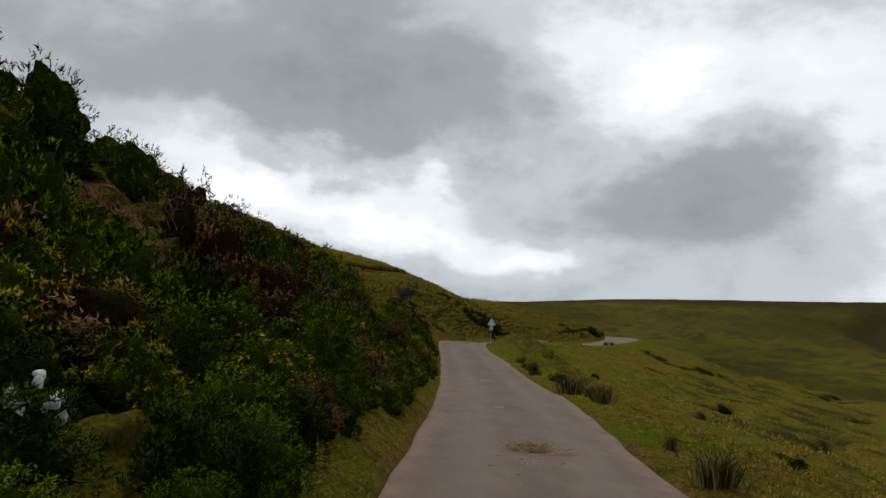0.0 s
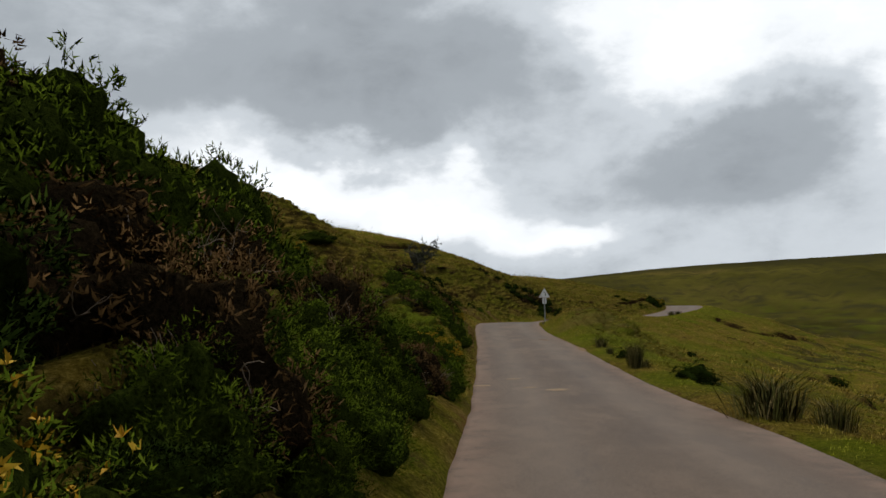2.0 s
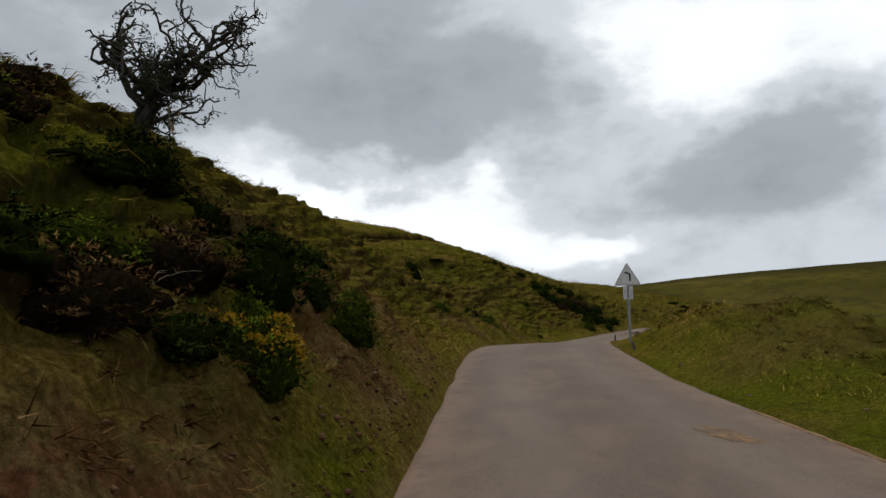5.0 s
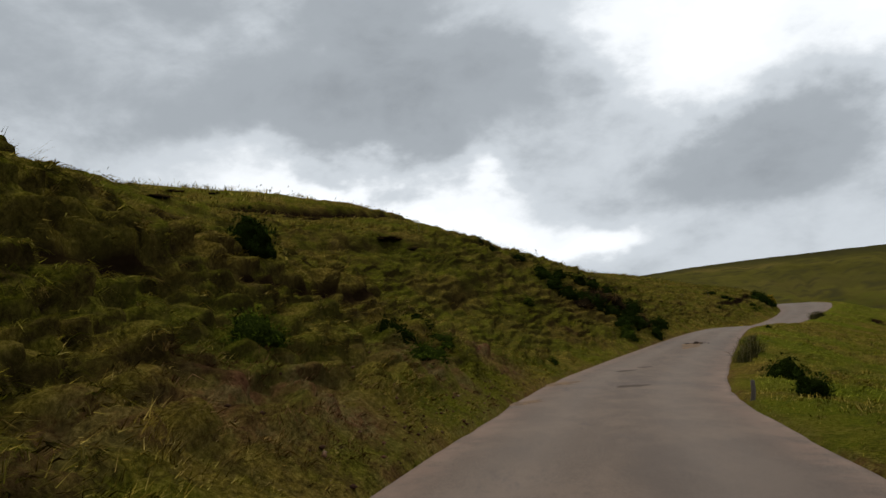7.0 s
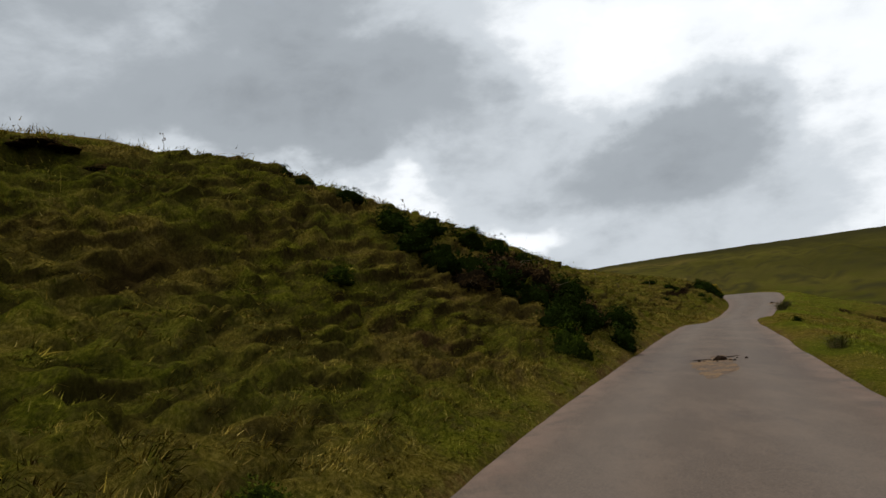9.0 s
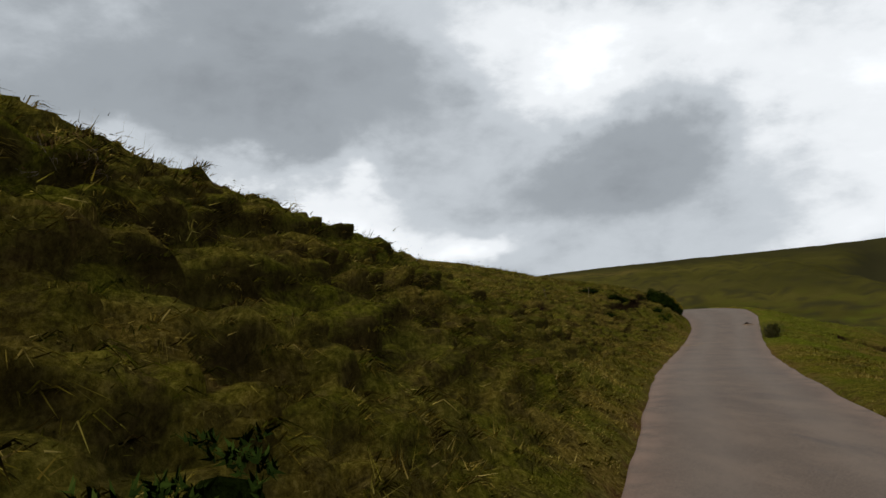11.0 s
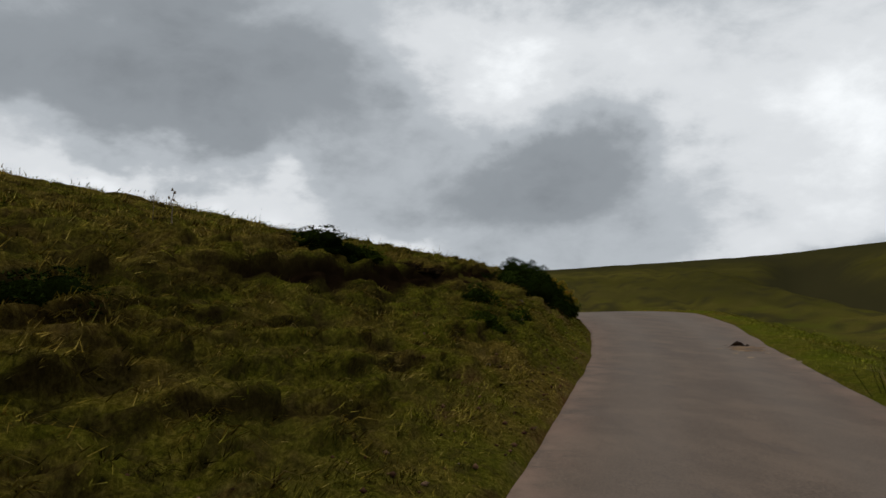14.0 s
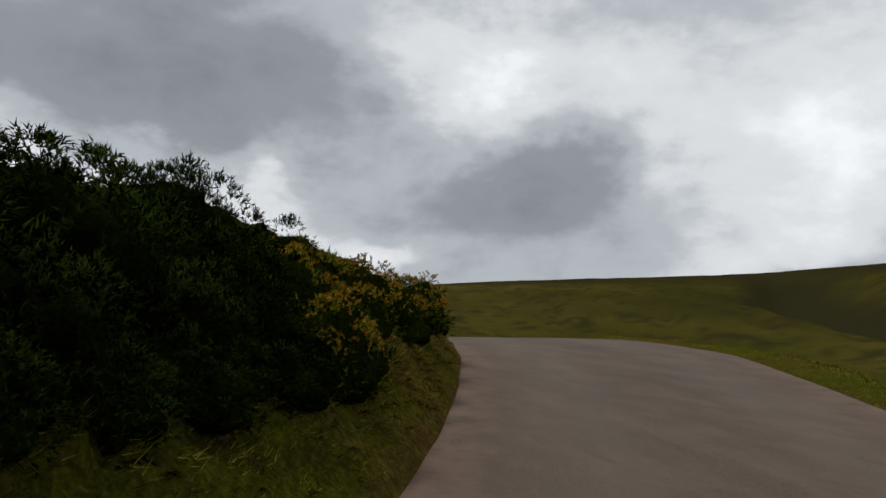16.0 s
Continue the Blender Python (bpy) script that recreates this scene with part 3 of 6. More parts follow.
HAWTHORN = leaf_material("hawthorn_leaves", [(0.0, (0.020, 0.034, 0.010)), (0.6, (0.045, 0.065, 0.018)), (1.0, (0.075, 0.085, 0.03))])
RUSH = leaf_material("rush_stems", [(0.0, (0.022, 0.024, 0.004)), (0.5, (0.062, 0.060, 0.010)), (0.8, (0.12, 0.095, 0.025)), (1.0, (0.20, 0.145, 0.055))])
STONE = plain_material("sandstone", (0.06, 0.037, 0.023), (0.19, 0.13, 0.084), 16.0, 0.9, 0.5, 0.02)


# ---- building helpers ----
def mesh_of(name, verts, faces, mats, smooth=False, face_mats=None, normals=None):
    """A mesh from arrays: faces is an (n, 3) or (n, 4) array, or a list of such arrays."""
    me = bpy.data.meshes.new(name)
    groups = faces if isinstance(faces, list) else [faces]
    groups = [np.asarray(g, np.int32) for g in groups if len(g)]
    verts = np.asarray(verts, np.float32)
    me.vertices.add(len(verts))
    me.vertices.foreach_set("co", verts.ravel())
    flat = np.concatenate([g.ravel() for g in groups])
    sizes = np.concatenate([np.full(len(g), g.shape[1], np.int32) for g in groups])
    me.loops.add(len(flat))
    me.loops.foreach_set("vertex_index", flat)
    me.polygons.add(len(sizes))
    me.polygons.foreach_set("loop_start", np.concatenate([[0], np.cumsum(sizes)[:-1]]).astype(np.int32))
    me.polygons.foreach_set("loop_total", sizes)
    if smooth:
        me.polygons.foreach_set("use_smooth", np.ones(len(sizes), bool))
    for mat in mats if isinstance(mats, (list, tuple)) else [mats]:
        me.materials.append(mat)
    if face_mats is not None:
        me.polygons.foreach_set("material_index", np.asarray(face_mats, np.int32))
    me.update(calc_edges=True)
    if normals is not None:  # thin leaves and blades shade with the clump or sward they belong to
        me.normals_split_custom_set_from_vertices(normals.astype(np.float32).tolist())
    return me


def facing(tris, normal):
    """Triangles (n, 3, 3) turned so that they face the way of normal (n, 3)."""
    geo = np.cross(tris[:, 1] - tris[:, 0], tris[:, 2] - tris[:, 0])
    back = (geo * normal).sum(-1) < 0
    tris[back] = tris[back][:, [1, 0, 2]]
    return tris


def bm_mesh(name, bm, mat, smooth=False):
    me = bpy.data.meshes.new(name)
    bm.to_mesh(me)
    bm.free()
    me.materials.append(mat)
    if smooth:
        me.polygons.foreach_set("use_smooth", np.ones(len(me.polygons), bool))
    return me


def part(name, data, parent, label="", m=None):
    ob = new(name, data)
    ob.parent = parent
    if m is not None:
        ob.matrix_basis = m
    return tagged(ob, label) if label else ob


def thing(name, label, category, m=None, data=None, group="", kind=""):
    ob = new(name, data)
    if m is not None:
        ob.matrix_basis = m
    return tagged(ob, label, category, group, kind)


def grid_faces(rows, cols):
    i = np.arange(rows - 1)[:, None] * cols + np.arange(cols - 1)[None]
    return np.stack([i, i + 1, i + cols + 1, i + cols], -1).reshape(-1, 4)


def spot(x, y, centres):
    """How near places lie to a few round spots (x, y, radius): 1 in the middle, 0 outside."""
    out = np.zeros(np.shape(x))
    for cx, cy, r in centres:
        out = np.maximum(out, 1 - ease(np.hypot(x - cx, y - cy) / r, 0.35, 1.0))
    return out


# ---- ground ----
RED_EARTH = [(-1.0, 37.5, 2.4), (-0.9, 42, 2.2), (-0.7, 46, 2.0), (-0.3, 62, 2.4), (0.7, 66.5, 1.9), (-0.8, 57.5, 2.6), (-2.9, 11.2, 1.1), (14.9, 103, 1.2), (5.3, 45.5, 2.0), (5.8, 48, 1.6), (28.6, 127.2, 1.0)]
RED_SLIDE = [(-5.9, 12.5, 1.2), (-5.3, 12.0, 1.1), (-6.5, 13.0, 1.1), (-4.9, 11.2, 0.9)]
FRESH_TURF = [(-3, 29, 2.6), (-5, 33, 3.2), (-2, 32.5, 1.8), (-7, 34, 3), (-1.1, 31, 1.3), (-9.5, 36.5, 2), (33.8, 120, 4.5), (38, 128, 5), (42, 134, 5), (12.5, 79, 3.0), (14.6, 84, 3), (28, 112, 4), (7.4, 64, 2.6), (5.6, 36, 2.6), (5.2, 29, 2.2), (5.0, 41, 2.4), (4.4, 20, 2.2), (3.6, 12, 2.0), (-0.9, 21, 0.8), (-1.0, 14, 0.8), (-0.3, 28, 0.6), (45, 140, 6)]


def build_ground():
    behind, ahead = [-np.geomspace(900, 64, 10), np.arange(-60, -14, 2.0)], [np.geomspace(181, 760, 110), np.geomspace(800, 4500, 10)]
    left = np.concatenate([-np.geomspace(3500, 62, 14), -np.arange(60, 24, -1.0), -np.arange(24, 14, -0.36), -np.arange(14, 9, -0.16), -np.arange(9, 4.2, -0.08), -np.arange(4.2, 0.55, -0.055), [-0.4, -0.28, -0.18, -0.1, -0.03], [-1e6, 0]])
    right = np.concatenate([[0, 1e6], [0.03, 0.1, 0.18, 0.28, 0.4], np.arange(0.55, 6, 0.13), np.arange(6, 9, 0.25), np.arange(9, 24, 0.5), np.arange(24, 60, 1.1), np.geomspace(62, 620, 72), np.geomspace(680, 3500, 10)])
    y_left = np.concatenate([*behind, np.arange(-14, 0, 0.5), np.arange(0, 27, 0.3), np.arange(27, 142, 0.11), np.arange(142, 180, 0.8), np.geomspace(181, 4500, 40)])
    y_right = np.concatenate([*behind, np.arange(-14, 0, 0.5), np.arange(0, 142, 0.24), np.arange(142, 180, 0.6), *ahead])
    xs, yl, places, faces, start = [], [], [], [], 0
    for ys, dc in ((y_left, left[None]), (y_right, right[None])):  # the two sides meet below the road
        xl, xr, _, turn = (v[:, None] for v in road_at(ys))
        x = np.where(dc <= -1e5, xl + 0.25, np.where(dc >= 1e5, xr - 0.25, np.where(dc == 0, (xl + xr) / 2, np.where(dc < 0, xl + dc / turn, xr + dc / turn))))
        y = np.repeat(ys[:, None], dc.shape[1], 1)
        p = ground_point(x, y)
        inside = np.broadcast_to((np.abs(dc) >= 1e5) | (dc == 0), x.shape)
        p[..., 2] = np.where(inside & (y < 176), road_at(y)[2] - 0.10, p[..., 2])
        xs.append(x.ravel())
        yl.append(y.ravel())
        places.append(p.reshape(-1, 3))
        faces.append(grid_faces(*x.shape) + start)
        start += x.size
    x, y = np.concatenate(xs), np.concatenate(yl)
    me = mesh_of("ground", np.concatenate(places), np.concatenate(faces), TURF, smooth=True)
    _, d = ground_base(x, y)
    ragged = 0.35 * rough(x, y, 0.8, 2, 40)
    soil = np.clip(spot(x, y, RED_EARTH) * 1.15 + ragged * 1.6 - 0.3, 0, 1) * ease(-d, 0.1, 0.5) * (1 - 0.85 * ease(-d, 1.2, 2.2))
    soil = np.maximum(soil, 0.55 * (1 - ease(np.abs(d), 0.03, 0.24 + 0.2 * rough(x, y, 2.5, 2, 44))))
    soil = np.maximum(soil, 0.4 * ease(rough(x, y, 0.9, 3, 46), 0.40, 0.60) * ease(-d, 0.2, 1) * (1 - ease(-d, 2, 5)))
    soil = soil * (0.30 + 0.70 * ease(rough(x, y, 0.40, 2, 47), -0.25, 0.25))
    soil = np.maximum(soil, np.clip(spot(x, y, RED_SLIDE) * 1.8 + 0.6 * ragged, 0, 1))  # a raw slide among the gorse
    raw = ease(y, 33, 36) * (1 - ease(y, 45.5, 48)) * ease(-d, 0.05, 0.3) * (1 - ease(-d, 1.1, 2.0))  # the raw bank below the hawthorn
    soil = np.maximum(soil, raw * np.clip(0.30 + 2.4 * ragged + 0.5 * spot(x, y, RED_EARTH), 0, 0.9))
    soil = np.where((d > 0) & (np.hypot(x - 6, y - 47) < 4), np.clip(spot(x, y, RED_EARTH) + ragged - 0.3, 0, 0.7), soil)
    fresh = np.clip(spot(x, y, FRESH_TURF) * 1.3 + 0.8 * ragged, 0, 1) * np.where(d > 0, 0.6, 0.85)
    fresh = np.maximum(fresh, np.where(d > 0, 0.45, 0.2) * ease(rough(x, y, 5, 2, 50), 0.05, 0.45) * (1 - ease(np.hypot(x, y), 250, 400)))
    far = np.hypot(x, y)
    peat_and_shade = lip_face(y, np.maximum(-d, 0))  # bare dark earth on the drop below a turf edge
    peat_and_shade = np.maximum(peat_and_shade, np.where(d > 4, scar(x, y)[1], 0.0))
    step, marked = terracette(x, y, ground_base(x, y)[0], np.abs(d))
    # Risers darken as well: trodden earth with the shade under treads coloured in.
    peat_and_shade = np.maximum(peat_and_shade, np.where(d < 0, 0.6, 0.25) * marked * ease(step, 0.60, 0.74) * (1 - ease(step, 0.96, 1.0)) * ease(rough(x, y, 0.5, 2, 29), -0.5, 0.2))
    az = np.degrees(np.arctan2(x, np.maximum(y, 1)))
    heather = 0.35 * ease(rough(x, y, 60, 4, 52), 0.05, 0.6) * ease(far, 160, 300) + 0.7 * ease(far, 440, 590)
    # The gully's dark sides: heather, and the shade of the slope in one colour.
    heather = np.maximum(heather, 0.95 * ease(ravine(x, y) + 0.25 * rough(x, y, 14, 3, 53), 0.15, 0.6))
    heather = np.maximum(heather, 0.8 * ease(rough(x * 0.5 + y * 0.1, y * 1.6, 3.0, 3, 60), 0.10, 0.45) * ease(d, 9, 20))
    knoll = ease(y, 40, 44) * (1 - ease(y, 53, 57)) * ease(d, 1.2, 2.2) * (1 - ease(d, 5, 8))
    # Where crease shade goes into the turf colour, together with bare soil.
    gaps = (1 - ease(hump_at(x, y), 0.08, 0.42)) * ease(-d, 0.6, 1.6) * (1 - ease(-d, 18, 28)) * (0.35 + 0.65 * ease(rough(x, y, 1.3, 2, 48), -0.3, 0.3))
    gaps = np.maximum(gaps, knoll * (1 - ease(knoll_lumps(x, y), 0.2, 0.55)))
    soil = np.maximum(soil, 0.8 * knoll * (1 - ease(y, 48, 50)) * (1 - ease(d, 3.0, 4.2)) * ease(rough(x, y, 0.8, 3, 57), -0.05, 0.25))
    for name, values in (("gaps", gaps), ("far", ease(far, 110, 260)), ("soil", soil), ("peat_and_shade", peat_and_shade), ("fresh", fresh), ("heather", np.clip(heather, 0, 1))):
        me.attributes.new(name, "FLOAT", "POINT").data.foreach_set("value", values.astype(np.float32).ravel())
    return tagged(new("ground", me), "tussocky upland turf with straw grass and bare red earth", "ground", kind="structure")


def build_road():
    ys = np.arange(-58.0, 176.0, 0.25)
    xl, xr, zr, _ = road_at(ys)
    u = np.array([-0.012, 0.0, 0.02, 0.06, 0.12, 0.2, 0.3, 0.4, 0.5, 0.6, 0.7, 0.8, 0.88, 0.94, 0.98, 1.0, 1.012])
    xl = xl + 0.05 * rough(ys, 0 * ys, 1.3, 3, 70)
    xr = xr + 0.07 * rough(ys, 0 * ys + 50, 1.6, 3, 71)
    x = xl[:, None] + (xr - xl)[:, None] * u
    y = np.repeat(ys[:, None], len(u), 1)
    camber = 0.035 * (1 - (2 * u - 1) ** 2)
    z = zr[:, None] + camber + 0.008 * rough(x, y, 1.2, 2, 73) - 0.02
    z[:, [0, -1]] -= 0.07
    me = mesh_of("road", np.stack([x, y, z], -1).reshape(-1, 3), grid_faces(len(ys), len(u)), ASPHALT, smooth=True)
    edge = 1 - ease(np.minimum(u, 1 - u), 0.0, 0.16)
    tread = np.exp(-(((u - 0.27) / 0.10) ** 2)) + np.exp(-(((u - 0.73) / 0.10) ** 2))
    for name, row in (("verge", edge), ("tread", tread)):
        values = np.repeat(row[None], len(ys), 0).astype(np.float32)
        me.attributes.new(name, "FLOAT", "POINT").data.foreach_set("value", values.ravel())
    return tagged(new("road", me), "narrow worn grey asphalt lane with crumbling reddish edges", "road", kind="structure")


build_ground()
build_road()


def unit(v):
    return v / (np.linalg.norm(v, axis=-1, keepdims=True) + 1e-9)


def tube(points, radii, sides=5):
    """Verts and quads of a tapering tube along points."""
    points, radii = np.asarray(points, float), np.asarray(radii, float)
    ahead = unit(np.gradient(points, axis=0))
    side = unit(np.cross(ahead, np.array([0.31, 0.17, 0.94])))
    up = np.cross(side, ahead)
    a = np.linspace(0, 2 * np.pi, sides, endpoint=False)
    ring = np.cos(a)[None, :, None] * side[:, None] + np.sin(a)[None, :, None] * up[:, None]
    verts = (points[:, None] + ring * radii[:, None, None]).reshape(-1, 3)
    i = np.arange(len(points) - 1)[:, None] * sides
    j = np.arange(sides)[None]
    k = (j + 1) % sides
    return verts, np.stack([i + j, i + k, i + sides + k, i + sides + j], -1).reshape(-1, 4)


def join(pieces):
    """One (verts, faces) from many."""
    verts, faces, start = [], [], 0
    for v, f in pieces:
        verts.append(v)
        faces.append(np.asarray(f) + start)
        start += len(v)
    return np.concatenate(verts), np.concatenate(faces)


def lumpy_dome(rng, rows=11, cols=20, lump=0.16):
    """A bush's body about 1 m wide and 0.8 m high, with its foot at zero: a function from angles to places, and a mesh."""
    seed = int(rng.integers(1, 999))

    def at(turn, rise):
        flat = np.stack([np.cos(turn) * np.cos(rise), np.sin(turn) * np.cos(rise), np.sin(rise)], -1)
        u, v = turn * np.maximum(np.cos(rise), 0.3) * 0.8, rise * 1.1
        swell = 1 + lump * 1.6 * rough(np.cos(turn) * 2 + 5, np.sin(turn) * 2 + rise * 1.6, 0.8, 2, seed) + 0.22 * (tussocks(u + 9, v, 0.42, seed) - 0.45) * np.clip(np.cos(rise) * 2.2 - 0.2, 0, 1)
        return flat * swell[..., None] * np.array([0.5, 0.5, 0.74])

    turn, rise = np.meshgrid(np.linspace(0, 2 * np.pi, cols, endpoint=False), np.linspace(-0.35, np.pi / 2 - 0.02, rows))
    body = at(turn, rise)
    for _ in range(2):  # the heart is rounder than the clumps over it
        body = 0.5 * body + 0.25 * (np.roll(body, 1, 1) + np.roll(body, -1, 1))
        body[1:-1] = 0.5 * body[1:-1] + 0.25 * (body[2:] + body[:-2])
    verts = body.reshape(-1, 3) * 0.86
    i, j = np.arange(rows - 1)[:, None] * cols, np.arange(cols)[None]
    k = (j + 1) % cols
    faces = np.stack([i + j, i + k, i + cols + k, i + cols + j], -1).reshape(-1, 4)
    return at, verts, faces


def sprigs(rng, places, ways, spikes, length, width, spread):
    """Spiny shoots: each a bundle of thin pointed leaves from one foot."""
    n = len(places)
    fan = unit(ways[:, None] + spread * rng.normal(size=(n, spikes, 3)))
    reach = length * rng.uniform(0.5, 1.3, (n, spikes, 1))
    across = unit(np.cross(fan, rng.normal(size=(n, spikes, 3)))) * width
    foot = np.repeat(places[:, None], spikes, 1)
    middle, tip = foot + fan * reach * 0.4 + across, foot + fan * reach
    verts = np.concatenate([places[:, None], np.stack([middle, tip], 2).reshape(n, -1, 3)], 1)
    base = np.arange(n)[:, None] * (1 + 2 * spikes)
    k = base + 1 + 2 * np.arange(spikes)[None]
    return verts.reshape(-1, 3), np.stack([np.repeat(base, spikes, 1), k, k + 1], -1).reshape(-1, 3)


def shoots(rng, places, ways, swell, spines, length, spine, width):
    """Bottle-brush shoots: spines stand off all along each stem. Verts, their normals, and how near the tip they stand."""
    n = len(places)
    along = (np.arange(spines)[None] + rng.random((n, spines))) / spines
    foot = places[:, None] + ways[:, None] * (length * rng.uniform(0.5, 1.25, (n, 1)) * along)[..., None]
    fan = unit(ways[:, None] * 0.85 + 0.55 * rng.normal(size=(n, spines, 3)))
    across = unit(np.cross(fan, rng.normal(size=(n, spines, 3)))) * width
    reach = spine * rng.uniform(0.6, 1.3, (n, spines, 1))
    v = np.stack([foot - across, foot + across, foot + fan * reach], 2).reshape(-1, 3, 3)
    normal = unit(swell[:, None] + 0.22 * fan).reshape(-1, 3)
    return facing(v, normal).reshape(-1, 3), np.repeat(normal, 3, 0), np.repeat(along.ravel(), 3), np.repeat(rng.random(n), spines * 3)


def fork(rng, start, way, length, radius, level, out):
    """A crooked twig that forks."""
    pts, p, w = [start], start, way
    for _ in range(5):
        w = unit(w + rng.normal(size=3) * 0.22)
        p = p + w * length / 5
        pts.append(p)
    out.append(tube(pts, np.linspace(radius, radius * 0.6, 6), 3))
    if level < 2:
        for _ in range(2):
            fork(rng, pts[int(rng.integers(3, 6))], unit(w + 0.55 * rng.normal(size=3)), length * rng.uniform(0.45, 0.75), radius * 0.62, level + 1, out)


def gorse_meshes(seed, detail, spines=GORSE, flowers=0, twigs=0, length=0.080, clumps=40):
    """A bush of many rounded clumps of spiny shoots over a lumpy heart, coloured dark for inner shade."""
    rng = np.random.default_rng(seed)
    count, along_stem, spine, half, rows, cols = detail
    dome = lumpy_dome(rng)[0]
    at = lambda turn, rise: 0.86 * dome(turn, rise)
    k = np.arange(clumps)
    turn, rise = 2.39996 * k + rng.normal(0, 0.25, clumps), np.arcsin(np.clip((k + 0.5) / clumps * 1.12 - 0.12 + rng.normal(0, 0.04, clumps), -0.2, 1.0))
    hearts = at(turn, rise) * rng.uniform(0.60, 1.0, (clumps, 1))
    size = rng.uniform(0.06, 0.15, clumps)
    a, b = np.meshgrid(np.linspace(0, 2 * np.pi, cols, endpoint=False), np.linspace(-0.4, np.pi / 2 - 0.02, rows))
    way = np.stack([np.cos(a) * np.cos(b), np.sin(a) * np.cos(b), np.sin(b)], -1).reshape(-1, 3)
    toward = way @ hearts.T
    inside = toward ** 2 - (hearts ** 2).sum(-1) + size ** 2
    far = np.where(inside > 0, toward + np.sqrt(np.maximum(inside, 0)), 0).max(1)
    heart = way * np.maximum(far * 0.90, 0.55 * np.linalg.norm(at(a, b), axis=-1).ravel())[:, None]
    i, j = np.arange(rows - 1)[:, None] * cols, np.arange(cols)[None]
    core_f = np.stack([i + j, i + (j + 1) % cols, i + cols + (j + 1) % cols, i + cols + j], -1).reshape(-1, 4)
    pick = rng.integers(0, clumps, count)
    out_way = unit(hearts[pick] * np.array([1, 1, 0.8]))
    swell = unit(rng.normal(size=(count, 3)) * 0.75 + out_way * 0.75 + np.array([0, 0, 0.35]))
    ways = unit(swell + 0.25 * rng.normal(size=(count, 3)) + np.array([0, 0, 0.28]))
    places = hearts[pick] + swell * (size[pick] * rng.uniform(0.72, 1.0, count))[:, None]
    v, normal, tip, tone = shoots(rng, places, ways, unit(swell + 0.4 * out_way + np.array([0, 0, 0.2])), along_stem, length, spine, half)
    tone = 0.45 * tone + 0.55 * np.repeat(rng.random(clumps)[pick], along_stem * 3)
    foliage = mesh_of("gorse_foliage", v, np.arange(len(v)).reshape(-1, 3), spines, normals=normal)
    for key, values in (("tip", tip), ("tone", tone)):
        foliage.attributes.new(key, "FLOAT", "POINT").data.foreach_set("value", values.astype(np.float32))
    out = {"foliage": foliage, "core": mesh_of("gorse_core", heart * (0.6 if twigs > 10 else 0.9 if spines == GORSE_DARK_SHADED else 1.0), core_f, {GORSE_DARK_SHADED: GORSE_SHADE, GORSE_DEAD: GORSE_LITTER}.get(spines, GORSE_CORE), smooth=True)}
    if flowers:
        lit = (rng.random(clumps) < 0.8) & (hearts[:, 2] > (0.22 if flowers > 200 else -1))
        pick = pick[lit[pick]]
        pick = pick[rng.integers(0, len(pick), flowers)]
        swell = unit(rng.normal(size=(flowers, 3)) * 0.7 + unit(hearts[pick]) + np.array([0, 0, 0.45]))
        heads = hearts[pick] + swell * (size[pick] + length * rng.uniform(0.2, 0.8, flowers))[:, None]
        v, f = sprigs(rng, heads, swell, 5, 0.032, 0.015, 0.9)
        out["blossom"] = mesh_of("gorse_blossom", v, f, BLOSSOM)
    pieces = []
    for _ in range(twigs):
        t = rng.uniform(0, 2 * np.pi)
        root = np.array([0.22 * math.cos(t), 0.22 * math.sin(t), 0.05])
        fork(rng, root, unit(np.array([math.cos(t), math.sin(t), rng.uniform(0.4, 1.6)])), rng.uniform(0.24, 0.38), 0.0062, 0, pieces)
    if pieces:
        v, f = join(pieces)
        out["twig_tangle"] = mesh_of("gorse_twigs", v, f, TWIG, smooth=True)
    return out


FINE, COARSE = (1100, 6, 0.031, 0.0044, 14, 32), (320, 5, 0.050, 0.0088, 11, 22)  # shoots, spines on a shoot, their length and half width, rows and columns of the heart


def gorse_kinds(detail):
    return {
        "green": [gorse_meshes(s, detail) for s in (1, 2, 3)],
        "dark": [gorse_meshes(s, (detail[0] * 3 // 2 if detail is FINE else detail[0], *detail[1:]), GORSE_DARK_SHADED, 0, 0, 0.045) for s in (4, 5, 13)],
        "dead": [gorse_meshes(s, detail, GORSE_DEAD, 0, 7 if detail is FINE else 2) for s in (6, 7)],
        "flowering": [gorse_meshes(8, detail, GORSE, 650), gorse_meshes(9, detail, GORSE, 380)],
        "sparse": [gorse_meshes(10, detail, GORSE, 110)],
        "bare": [gorse_meshes(11, (detail[0] // 3, *detail[1:]), GORSE_DEAD, 0, 16)],
        "heather": [gorse_meshes(12, detail, GORSE_DEAD, 0, 0, 0.06)],
    }


GORSE_NEAR, GORSE_KINDS = gorse_kinds(FINE), gorse_kinds(COARSE)
GORSE_LABELS = {
    "green": "dense green spiny gorse bush on the roadside bank",
    "dark": "dark green compact gorse bush, shade coloured in, on the grassy hillside",
    "dead": "brown half-dead gorse bush with bare twigs on the bank",
    "flowering": "gorse bush covered in bright yellow blossom on the bank",
    "sparse": "green gorse bush with a few yellow flowers",
    "bare": "leggy gorse bush with bare grey twigs showing",
    "heather": "low brown heather mat, also standing in for eroded peat edges",
}
bush_rng = np.random.default_rng(77)


